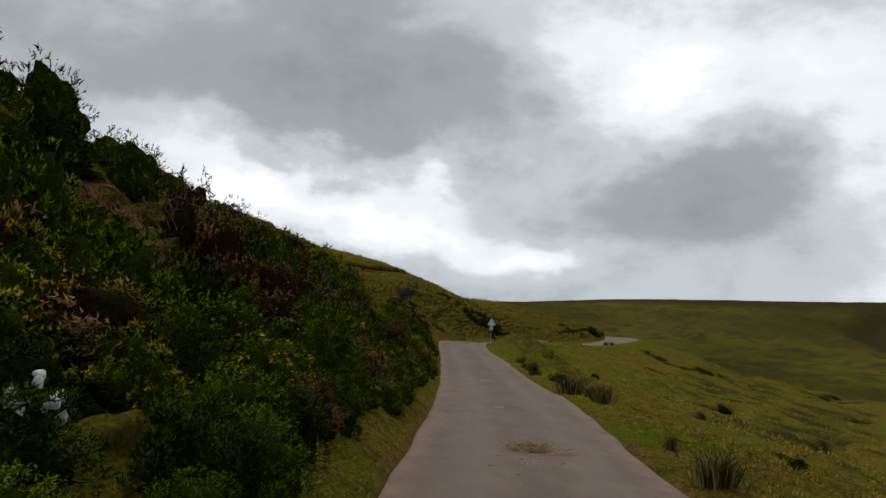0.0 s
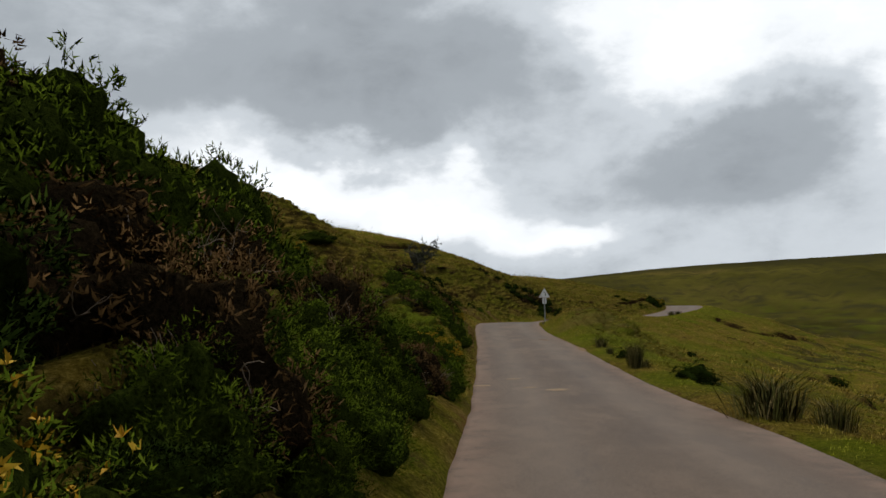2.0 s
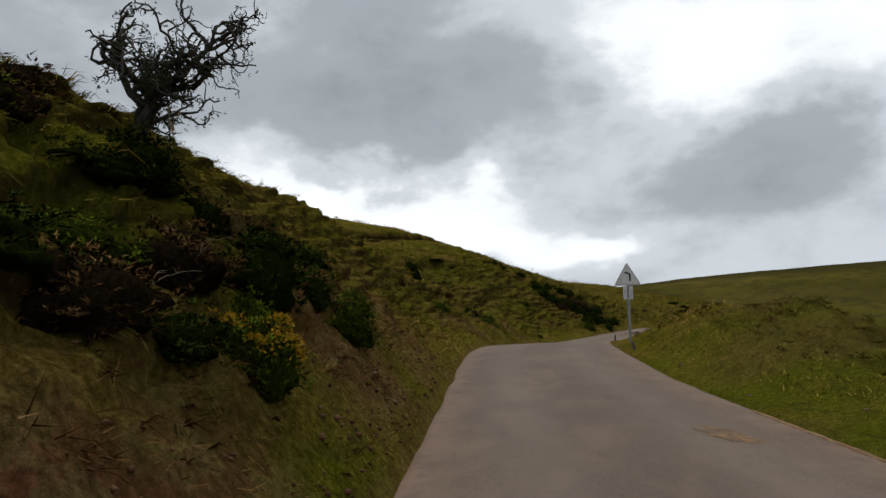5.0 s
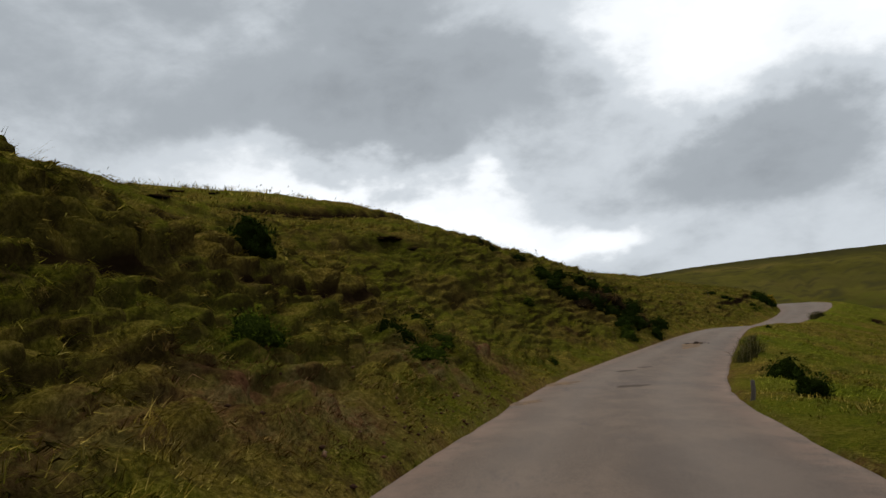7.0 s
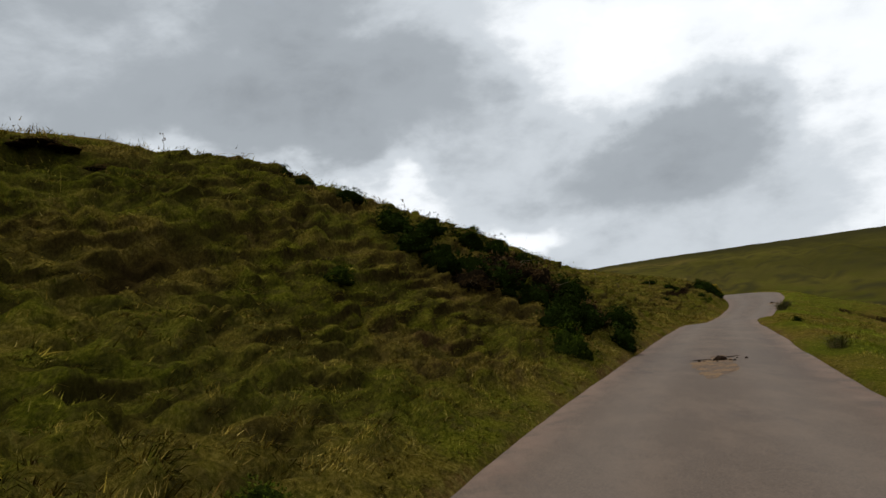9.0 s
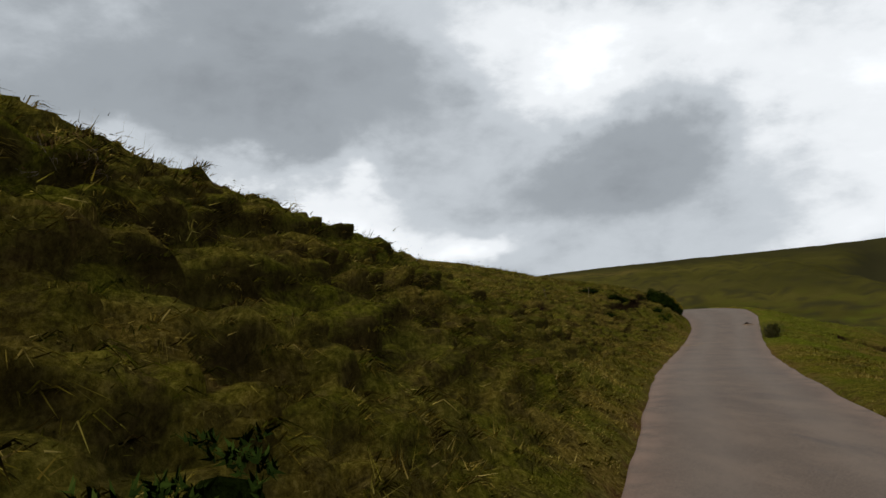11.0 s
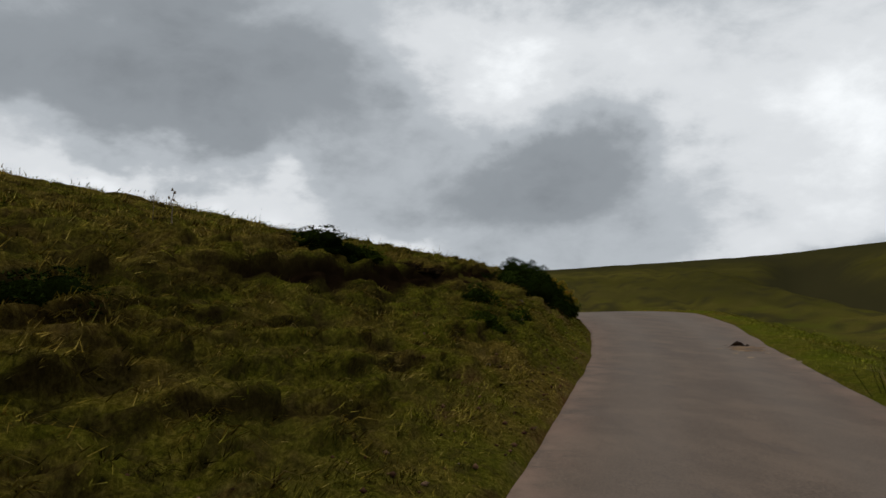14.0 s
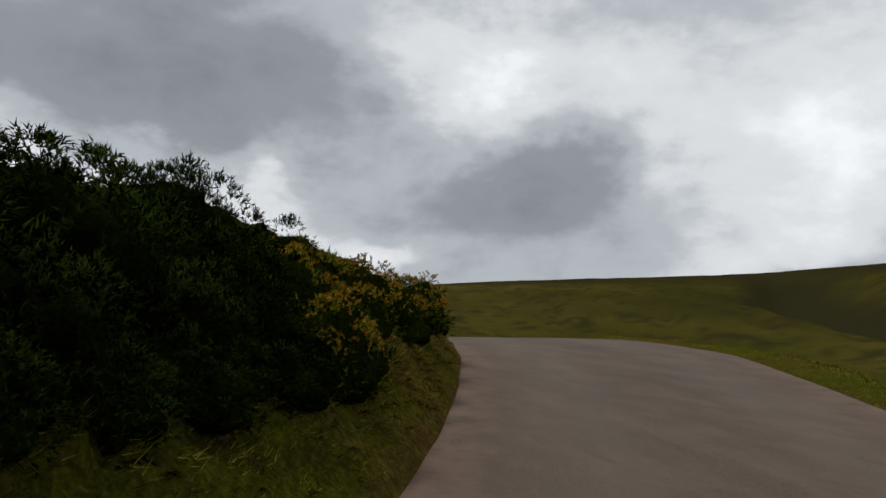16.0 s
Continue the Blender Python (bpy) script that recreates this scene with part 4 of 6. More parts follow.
def plant_gorse(x, y, wide, high, kind, near=False):
    """A gorse bush with its foot in the turf at x, y."""
    kinds = (GORSE_NEAR if near else GORSE_KINDS)[kind]
    meshes = kinds[int(bush_rng.integers(len(kinds)))]
    z = float(ground_at(np.array([x]), np.array([y]))[0])
    name = "heather_clump" if kind == "heather" else "gorse_bush"
    m = Matrix.LocRotScale((x, y, z - 0.06), Euler((0, 0, bush_rng.uniform(0, 6.28))), None)
    ob = thing(name, GORSE_LABELS[kind], "heather" if kind == "heather" else "gorse bush", m, group=f"{kind} shrubs on the moor")
    size = Matrix.Diagonal((wide * 1.05, wide * 1.05, high * 1.25, 1))
    for piece, data in meshes.items():
        tagged(part(piece, data, ob, {"blossom": "yellow blossom", "twig_tangle": "bare grey twigs"}.get(piece, ""), size), kind="" if piece == "core" else "stuff")
    return ob


# thicket along the first stretch of the bank
def plant_thicket():
    taken = []
    for _ in range(5200):
        y = bush_rng.uniform(1.2, 28.5)
        d = bush_rng.uniform(0.55, 9.5) if bush_rng.random() < 0.55 else bush_rng.uniform(0.55, 4.0)
        xl, _, _, turn = (float(v) for v in road_at(y))
        x = xl - d / turn
        if min(math.hypot(x - a, y - b) for a, b, _ in RED_SLIDE) < 1.05 or math.hypot(x + 4.2, y - 9.6) < 0.5 or d < 0.45 + 0.35 * math.sin(y * 0.9) or d > 10.5 - 0.25 * max(0, y - 14) or y > 27.6 - 0.5 * (d - 0.8):
            continue
        gap = 0.50 + 0.085 * d
        if any((x - a) ** 2 + (y - b) ** 2 < gap * gap for a, b in taken):
            continue
        taken.append((x, y))
        patch_tone = float(rough(np.array([x]), np.array([y]), 3.2, 2, 91)[0])
        pick = bush_rng.random()
        withered = 15.3 < y < 21 and 1.2 < d < 6
        if y > 24:
            kind = "green" if pick < 0.8 else "dark"
        elif patch_tone > (-0.28 if withered else 0.36):
            kind = "dead" if pick < 0.7 else "bare"
        elif patch_tone < -0.30:
            kind = "green" if y > 15 else "sparse"
        else:
            kind = "green" if pick < 0.62 else "dark" if pick < 0.8 else "sparse" if pick < 0.93 and y < 15 else "dead"
        wide = bush_rng.uniform(0.85, 1.25) * (0.75 if d < 1.0 else 1.0) * (1 + 0.05 * d)
        plant_gorse(x, y, wide, wide * bush_rng.uniform(0.55, 0.85) * (0.85 if y > 16 and d > 4 else 1.45 if d > 3 else 1.1), kind, d < 1.8)


plant_thicket()


# low cover on the bank below the hawthorn
def plant_cover(y_low, y_high, d_low, d_high, gap, kinds):
    taken = []
    for _ in range(1500):
        y, d = bush_rng.uniform(y_low, y_high), bush_rng.uniform(d_low, d_high)
        xl, _, _, turn = (float(v) for v in road_at(y))
        x = xl - d / turn
        if any((x - a) ** 2 + (y - b) ** 2 < gap * gap for a, b in taken) or math.hypot(x + 2.42, y - 41.5) < 0.55 or (y > 40.3 and d > 1.75):
            continue
        if float(rough(np.array([x]), np.array([y]), 1.8, 1, 95)[0]) < -0.45:
            continue
        taken.append((x, y))
        wide = bush_rng.uniform(0.6, 1.05) * (0.6 if y > 39 and d < 1.9 else 1.0)
        plant_gorse(x, y, wide, wide * bush_rng.uniform(0.4, 0.65), kinds[int(bush_rng.integers(len(kinds)))])


plant_cover(33.6, 43.6, 0.95, 3.0, 0.56, ("green", "green", "dark", "dead", "heather"))

# single bushes: x, y, width, height
BUSHES = {
    "bare": [(-1.25, 11.4, 0.9, 0.8), (-1.5, 12.2, 1.0, 0.85), (-1.05, 10.5, 0.8, 0.7), (-1.3, 13.0, 0.9, 0.8), (-1.6, 10.9, 1.0, 0.9)],
    "sparse": [(25.75, 122.2, 0.46, 0.38), (26.0, 122.35, 0.38, 0.3), (26.45, 122.9, 0.52, 0.32), (25.4, 121.8, 0.42, 0.38)],
    "flowering": [(-0.55, 28.5, 1.1, 0.75), (-0.45, 29.1, 0.9, 0.7), (-0.85, 28.7, 0.9, 0.7), (-6.0, 36.5, 1.1, 0.6), (-0.75, 27.9, 1.1, 0.6), (-0.5, 39.5, 0.6, 0.5), (-0.6, 39.3, 0.4, 0.4), (30.7, 131.2, 0.9, 0.8), (30.4, 132.0, 1.0, 0.9), (31.7, 134.6, 1.2, 0.9), (33.0, 138.2, 1.1, 0.9), (31.1, 133.2, 1.0, 0.9), (32.3, 136.2, 1.1, 0.9)],
    "dead": [(-2.7, 30.7, 1.6, 0.8), (-8.7, 38.4, 1.9, 0.6), (-8.6, 36.9, 1.2, 0.7), (-0.95, 38.4, 0.8, 0.45), (-1.1, 39.5, 0.9, 0.5), (5.4, 82.3, 1.4, 0.8), (4.6, 80.6, 1.0, 0.5), (7.4, 82.9, 1.0, 0.7), (-1.9, 38.0, 0.9, 0.5), (6.3, 83.2, 1.1, 0.8)],
    "green": [(0.2, 64.3, 0.8, 0.35), (-0.9, 26.7, 0.7, 0.6), (-2.6, 36.6, 1.2, 0.8), (-1.7, 35.2, 1.2, 0.85), (-1.0, 35.4, 1.2, 0.9), (-0.35, 33.9, 1.0, 0.8), (-2.3, 38.9, 1.0, 0.35), (-5.7, 37.9, 1.8, 0.55), (-0.6, 39.6, 0.6, 0.5), (-0.6, 42.4, 0.55, 0.5), (0.2, 62.2, 0.9, 0.4), (-1.2, 58.5, 0.8, 0.5), (2.2, 78.7, 0.8, 0.4), (2.7, 71.3, 0.45, 0.3), (6.1, 79.3, 1.0, 0.7), (23.3, 121.9, 0.9, 0.3), (25.1, 120.6, 0.8, 0.4), (26.0, 121.9, 0.55, 0.35), (-2.0, 36.2, 1.0, 0.7), (-1.4, 36.4, 1.0, 0.8)],
    "dark": [(-0.9, 29.3, 0.75, 0.55), (-7.6, 36.1, 1.7, 0.7), (-0.9, 40.5, 0.9, 0.65), (-1.7, 39.6, 0.9, 0.35), (-1.75, 40.2, 0.7, 0.35), (-1.5, 40.7, 0.6, 0.4), (-2.7, 62.4, 1.05, 0.9), (-0.5, 62.7, 0.8, 0.45), (-0.2, 62.9, 0.5, 0.4), (0.2, 84.4, 0.75, 0.5), (2.1, 82.9, 0.9, 0.5), (3.1, 81.6, 0.95, 0.6), (-0.1, 69.9, 0.4, 0.4), (-2.1, 40.9, 0.8, 0.25), (-1.2, 41.4, 0.9, 0.45), (-2.9, 38.8, 0.9, 0.3), (-1.3, 43.2, 0.8, 0.45), (-0.9, 41.8, 0.7, 0.5)],
}
# The bush at (-0.4, 65.2) stands in for a dark hollow.
DARK_STRIP = [(3.5, 81.2, 1.2, 0.6), (4.0, 80.9, 1.2, 0.8), (4.6, 81.0, 1.2, 0.8), (5.2, 81.5, 1.2, 0.8), (5.9, 81.6, 1.1, 0.75), (6.4, 81.1, 1.0, 0.7), (6.2, 80.2, 1.0, 0.75), (7.0, 81.6, 1.0, 0.7), (0.9, 83.6, 0.8, 0.5), (3.0, 82.4, 0.9, 0.6), (-0.4, 65.2, 0.9, 0.5), (20.4, 115.8, 0.9, 0.4), (25.3, 121.7, 0.7, 0.5), (22.6, 121.3, 1.1, 0.5), (23.1, 121.6, 0.9, 0.45), (4.1, 81.1, 1.2, 0.7), (4.7, 83.8, 1.3, 0.7), (6.2, 84.6, 1.1, 0.8), (6.9, 83.5, 1.1, 0.8), (8.0, 83.2, 1.1, 0.7), (7.75, 81.5, 0.75, 0.7), (0.8, 83.9, 0.55, 0.4), (3.3, 81.8, 0.9, 0.55), (3.9, 83.0, 1.0, 0.6), (5.5, 84.4, 1.0, 0.7), (5.6, 83.2, 1.0, 0.7), (7.4, 84.4, 1.0, 0.75), (8.6, 84.5, 0.9, 0.7), (6.8, 82.2, 0.9, 0.7), (10.4, 109.2, 1.6, 0.7), (22.4, 125.4, 1.7, 0.5), (27.7, 130.5, 0.8, 0.35)]
# First ten: low bushes added to darken the shaded bank below the others.
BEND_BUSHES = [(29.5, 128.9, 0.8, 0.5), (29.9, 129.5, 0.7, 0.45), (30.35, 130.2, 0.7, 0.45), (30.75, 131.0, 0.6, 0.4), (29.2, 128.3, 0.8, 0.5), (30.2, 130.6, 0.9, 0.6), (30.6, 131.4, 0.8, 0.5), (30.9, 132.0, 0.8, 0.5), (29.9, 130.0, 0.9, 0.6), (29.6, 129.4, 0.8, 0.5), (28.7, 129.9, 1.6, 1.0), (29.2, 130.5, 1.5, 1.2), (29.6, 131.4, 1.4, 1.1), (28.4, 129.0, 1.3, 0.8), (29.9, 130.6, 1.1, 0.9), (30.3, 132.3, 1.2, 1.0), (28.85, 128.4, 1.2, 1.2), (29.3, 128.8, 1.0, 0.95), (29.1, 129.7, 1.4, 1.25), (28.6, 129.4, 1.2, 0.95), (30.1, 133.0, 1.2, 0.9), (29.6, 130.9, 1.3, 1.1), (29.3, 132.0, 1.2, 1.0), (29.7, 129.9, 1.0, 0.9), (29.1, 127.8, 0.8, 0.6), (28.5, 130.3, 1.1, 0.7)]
VALLEY_BUSHES = [(9.3, 17.6, 0.6, 0.5), (32.4, 77.3, 2.4, 1.2), (4.7, 34.0, 0.8, 0.5), (7.1, 65.9, 1.0, 0.65), (6.1, 62.2, 0.7, 0.6), (14.2, 86.6, 0.4, 0.35), (5.3, 29.2, 1.1, 0.6), (12, 52, 0.8, 0.5), (15, 30, 0.9, 0.5), (20, 60, 1.0, 0.6), (26, 70, 1.2, 0.7), (17, 44, 0.8, 0.5)]
# Low mats that stand in for dark eroded peat edges on the hillside
HEATHER = [(-3.5, 80.3, 1.6, 0.22), (-2.4, 80.6, 1.2, 0.2), (-10.8, 88.7, 1.6, 0.25), (-9.4, 88.9, 1.3, 0.2), (-11.5, 75.7, 1.2, 0.2), (-18.7, 91.5, 1.5, 0.25), (-16.4, 92.1, 1.2, 0.2), (0.2, 84.7, 0.7, 0.25), (-12.3, 88.6, 1.3, 0.2), (1.5, 84.6, 0.7, 0.25), (22.0, 121.5, 0.8, 0.2), (23.6, 123.3, 0.9, 0.2), (25.0, 125.0, 0.8, 0.2), (24.4, 124.2, 0.7, 0.2), (27.2, 127.2, 0.7, 0.22), (26.6, 126.5, 0.8, 0.22), (22.8, 122.4, 0.8, 0.2)]
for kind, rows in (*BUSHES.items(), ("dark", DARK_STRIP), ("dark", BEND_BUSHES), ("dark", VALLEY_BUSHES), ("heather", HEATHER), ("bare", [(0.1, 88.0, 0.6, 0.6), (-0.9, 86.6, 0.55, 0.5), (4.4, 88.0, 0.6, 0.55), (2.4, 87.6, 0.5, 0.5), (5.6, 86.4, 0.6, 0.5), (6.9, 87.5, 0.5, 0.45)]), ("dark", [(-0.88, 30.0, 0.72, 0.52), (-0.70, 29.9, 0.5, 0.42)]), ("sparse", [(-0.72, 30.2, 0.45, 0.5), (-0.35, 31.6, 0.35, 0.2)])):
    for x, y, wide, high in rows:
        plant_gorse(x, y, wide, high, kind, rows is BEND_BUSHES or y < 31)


# ---- rushes ----
def rush_mesh(seed, stems=420):
    rng = np.random.default_rng(seed)
    foot = np.c_[rng.normal(0, 0.15, (stems, 2)), np.full(stems, -0.03)]
    lean = np.c_[foot[:, :2] * 0.9 + rng.normal(0, 0.12, (stems, 2)), rng.uniform(0.35, 0.95, stems)]
    wide = 0.0055 * unit(np.c_[rng.normal(size=(stems, 2)), np.zeros(stems)])
    mid = foot + lean * np.array([0.3, 0.3, 0.62])
    tip = foot + lean * np.array([1.5, 1.5, 0.95])
    v = np.stack([foot - wide, foot + wide, mid + wide * 0.8, tip, mid - wide * 0.8], 1).reshape(-1, 3)
    b = np.arange(stems)[:, None] * 5
    normal = np.repeat(unit(np.c_[foot[:, :2] * 3.0, np.full(stems, 0.6)]), 5, 0)
    return mesh_of("rush_stems", v, [b + np.array([[0, 1, 2, 4]]), b + np.array([[4, 2, 3]])], RUSH, normals=normal)


RUSH_MESHES = [rush_mesh(s) for s in (21, 22, 23)]
RUSHES = [(4.5, 31.9, 0.5, 0.8), (4.6, 23.5, 1.2, 0.9), (4.8, 19.7, 0.7, 0.8), (2.95, 7.1, 0.55, 0.5), (3.45, 10.0, 0.2, 0.35), (4.42, 31.3, 0.4, 0.85), (4.45, 31.5, 0.4, 0.85), (4.6, 37.6, 0.55, 0.5), (4.5, 35.4, 0.3, 0.3), (4.7, 31.5, 0.3, 0.3), (9.2, 74.1, 0.8, 0.75), (10.9, 79.1, 0.4, 0.3), (28.1, 114.6, 0.9, 0.85), (29.7, 117.1, 0.85, 0.75), (27.7, 113.8, 0.65, 0.65), (7.95, 71.1, 0.55, 0.55), (4.75, 24.1, 0.7, 0.6), (5.1, 22.6, 0.6, 0.6), (8.6, 72.6, 0.6, 0.6)]
rush_rng = np.random.default_rng(31)


def plant_rushes(x, y, wide, high):
    z = float(ground_at(np.array([x]), np.array([y]))[0])
    ob = thing("rush_clump", "upright clump of olive and brown rushes on the verge", "rushes", pose(x, y, z, 0, 0, rush_rng.uniform(0, 360)), group="rush clumps on the verge")
    tagged(part("stem_bundle", RUSH_MESHES[int(rush_rng.integers(3))], ob, "", Matrix.Diagonal((wide * 1.15, wide * 1.15, high * 0.95, 1))), kind="stuff")


for row in RUSHES:
    plant_rushes(*row)


# ---- hawthorn ----
def build_hawthorn(x, y):
    rng = np.random.default_rng(5)
    z = float(ground_at(np.array([x]), np.array([y]))[0])
    grown = 1.3
    tree = thing("hawthorn_tree", "stunted windswept hawthorn with sparse leaves on the bank edge", "tree", Matrix.LocRotScale((x, y, z - 0.03), None, (grown, grown, grown)))
    limbs, twigs, tips = [], [], []

    def grow(start, way, length, radius, level):
        steps = 6
        pts, p, w = [start], start, way
        for _ in range(steps):
            w = unit(w + rng.normal(size=3) * (0.20 + 0.10 * level) + np.array([0.075, 0.0, 0.05]))
            p = p + w * length / steps
            pts.append(p)
        radii = np.linspace(radius, radius * 0.5, steps + 1)
        (limbs if level < 2 else twigs).append(tube(pts, radii, 6 if level < 2 else 4))
        if level >= 2:
            tips.extend(pts[1:])
        if level < 4:
            for _ in range((5, 5, 4, 2)[level]):
                k = int(rng.integers(2, steps + 1))
                side = unit(w + rng.normal(size=3) * 0.85 + np.array([0.12, 0, 0.10]))
                grow(pts[k], side, length * rng.uniform(0.55, 0.85), radius * 0.55, level + 1)

    grow(np.array([0, 0, -0.1]), np.array([0.10, 0.0, 1.0]), 0.62, 0.065, 0)
    grow(np.array([0.03, 0.02, 0.0]), np.array([-0.25, 0.1, 1.0]), 0.38, 0.035, 1)
    v, f = join(limbs)
    part("trunk", mesh_of("hawthorn_trunk", v, f, BARK, smooth=True), tree, "dark crooked trunk and limbs")
    v, f = join(twigs)
    part("twigs", mesh_of("hawthorn_twigs", v, f, BARK), tree)
    tips = np.array(tips)
    low = tips[rng.random(len(tips)) < np.clip(1.15 - 0.6 * tips[:, 2], 0.2, 1)]
    low = low[rng.integers(0, len(low), 1500)] + 0.02 * rng.normal(size=(1500, 3))
    v, f = sprigs(rng, low, unit(rng.normal(size=(len(low), 3))), 3, 0.035, 0.010, 0.8)
    part("leaves", mesh_of("hawthorn_leaves", v, f, HAWTHORN), tree, "small dark green leaves")
    return tree


build_hawthorn(-2.42, 41.5)


# ---- grass ----
def slope_at(x, y):
    """The ground's normal and the way downhill."""
    fx, fy = fall_of(x, y)
    return unit(np.stack([fx, fy, np.ones_like(fx)], -1)), np.stack([fx, fy, -(fx ** 2 + fy ** 2)], -1)


def comb(rng, x, y, length, per, narrow, apart, fall, loose):
    """Sprigs of blades that lean together, down the slope and with the lie of the sward. Verts and triangles."""
    n = len(x)
    normal, down = slope_at(x, y)
    along = unit(np.cross(normal, np.array([1.0, 0.15, 0.0])))
    across = np.cross(along, normal)
    swirl = along * (1.3 * rough(x, y, 0.9, 2, 81))[:, None] + across * (1.3 * rough(x, y, 0.9, 2, 82))[:, None]
    way = unit(normal * 0.50 + np.array([0, 0, 0.10]) + fall * down + 0.60 * swirl)
    fan = unit(way[:, None] + loose * rng.normal(size=(n, per, 3)))
    foot = ground_point(x, y)
    e = 0.07
    ex, ey = ground_point(x + e, y) - foot, ground_point(x, y + e) - foot
    lie = unit(unit(np.cross(ex, ey)) + 0.6 * normal + np.array([0, 0, 0.15]))
    a, b = rng.normal(0, apart * 1.3, (n, per, 1)), rng.normal(0, apart, (n, per, 1))
    root = foot[:, None] + a * unit(ey)[:, None] + b * unit(ex)[:, None] - 0.01 * normal[:, None]
    flat = unit(np.cross(fan, normal[:, None] + 0.5 * rng.normal(size=(n, per, 3)))) * narrow
    tip = root + fan * (length[:, None] * rng.uniform(0.45, 1.25, (n, per)))[..., None]
    shade = unit(lie[:, None] + 0.35 * fan + 0.35 * rng.normal(size=fan.shape)).reshape(-1, 3)
    v = facing(np.stack([root - flat, root + flat, tip], 2).reshape(-1, 3, 3), shade).reshape(-1, 3)
    return v, np.arange(len(v)).reshape(-1, 3), np.repeat(shade, 3, 0)


def build_grass(name, label, layers, seed):
    rng = np.random.default_rng(seed)
    verts, tris, shades, marks, start = [], [], [], [], 0
    for count, d_low, d_high, y_low, y_high, side, long, per, narrow, apart, fall, loose, crown in layers:
        y, d = rng.uniform(y_low, y_high, count), d_low + (d_high - d_low) * rng.random(count)
        xl, xr, _, turn = road_at(y)
        x = np.where(side < 0, xl - d / turn, xr + d / turn)
        hump = hump_at(x, y)
        earth = spot(x, y, RED_EARTH) * np.where(side < 0, 1 - ease(d, 1.3, 2.2), 0.7)
        raw = ease(y, 33, 36) * (1 - ease(y, 45.5, 48)) * (1 - ease(d, 1.1, 2.0)) if side < 0 else 0 * y
        earth = np.maximum(earth, 0.65 * raw)
        step, marked = terracette(x, y, ground_base(x, y)[0], d)
        riser = marked * ease(step, 0.5, 0.7) * (1 - ease(step, 0.93, 1.0))
        bare_knoll = (side > 0) & (y > 42) & (y < 55) & (d > 1.3) & (d < 7) & (knoll_lumps(x, y) < 0.5)
        shaded = (side < 0) & (y < 27) & (d > 0.9) & (d < 9)
        keep = (hump > crown * rng.uniform(-0.3, 0.6, count)) & (rng.random(count) > 0.85 * riser) & ((lip_face(y, d) if side < 0 else 0 * y) < 0.3) & (earth + 0.5 * rough(x, y, 0.6, 1, 35) * ease(earth, 0.0, 0.2) < rng.uniform(0.3, 1.25, count)) & ~(shaded & (rng.random(count) < 0.85)) & ~bare_knoll
        x, y, d, hump, earth, step = (v[keep] for v in (x, y, d, hump, earth, step))
        lush = 1 + 0.45 * rough(x, y, 3.0, 2, 34)
        length = long * lush * (0.55 + 0.5 * hump + 0.35 * (step < 0.3)) * (0.4 + 0.6 * ease(d, 0.0, 1.2))
        v, t, shade = comb(rng, x, y, length, per, narrow, apart, fall, loose)
        verts.append(v)
        shades.append(shade)
        tris.append(t + start)
        start += len(v)
        lawn = (spot(x, y, FRESH_TURF) * 1.1 + 0.35 * rough(x, y, 1.6, 2, 38)).clip(0, 1)
        # Tuft tone: random, plus lit tops and lips and shaded creases coloured in.
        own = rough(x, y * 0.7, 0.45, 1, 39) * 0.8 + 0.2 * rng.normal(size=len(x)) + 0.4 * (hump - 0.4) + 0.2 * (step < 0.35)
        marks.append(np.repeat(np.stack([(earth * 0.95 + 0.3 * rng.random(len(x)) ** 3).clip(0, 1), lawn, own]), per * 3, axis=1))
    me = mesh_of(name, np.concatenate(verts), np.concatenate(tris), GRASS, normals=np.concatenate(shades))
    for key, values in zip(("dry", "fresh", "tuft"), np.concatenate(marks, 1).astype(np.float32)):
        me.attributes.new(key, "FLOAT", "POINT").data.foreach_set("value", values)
    return tagged(new(name, me), label, "grass", kind="stuff")


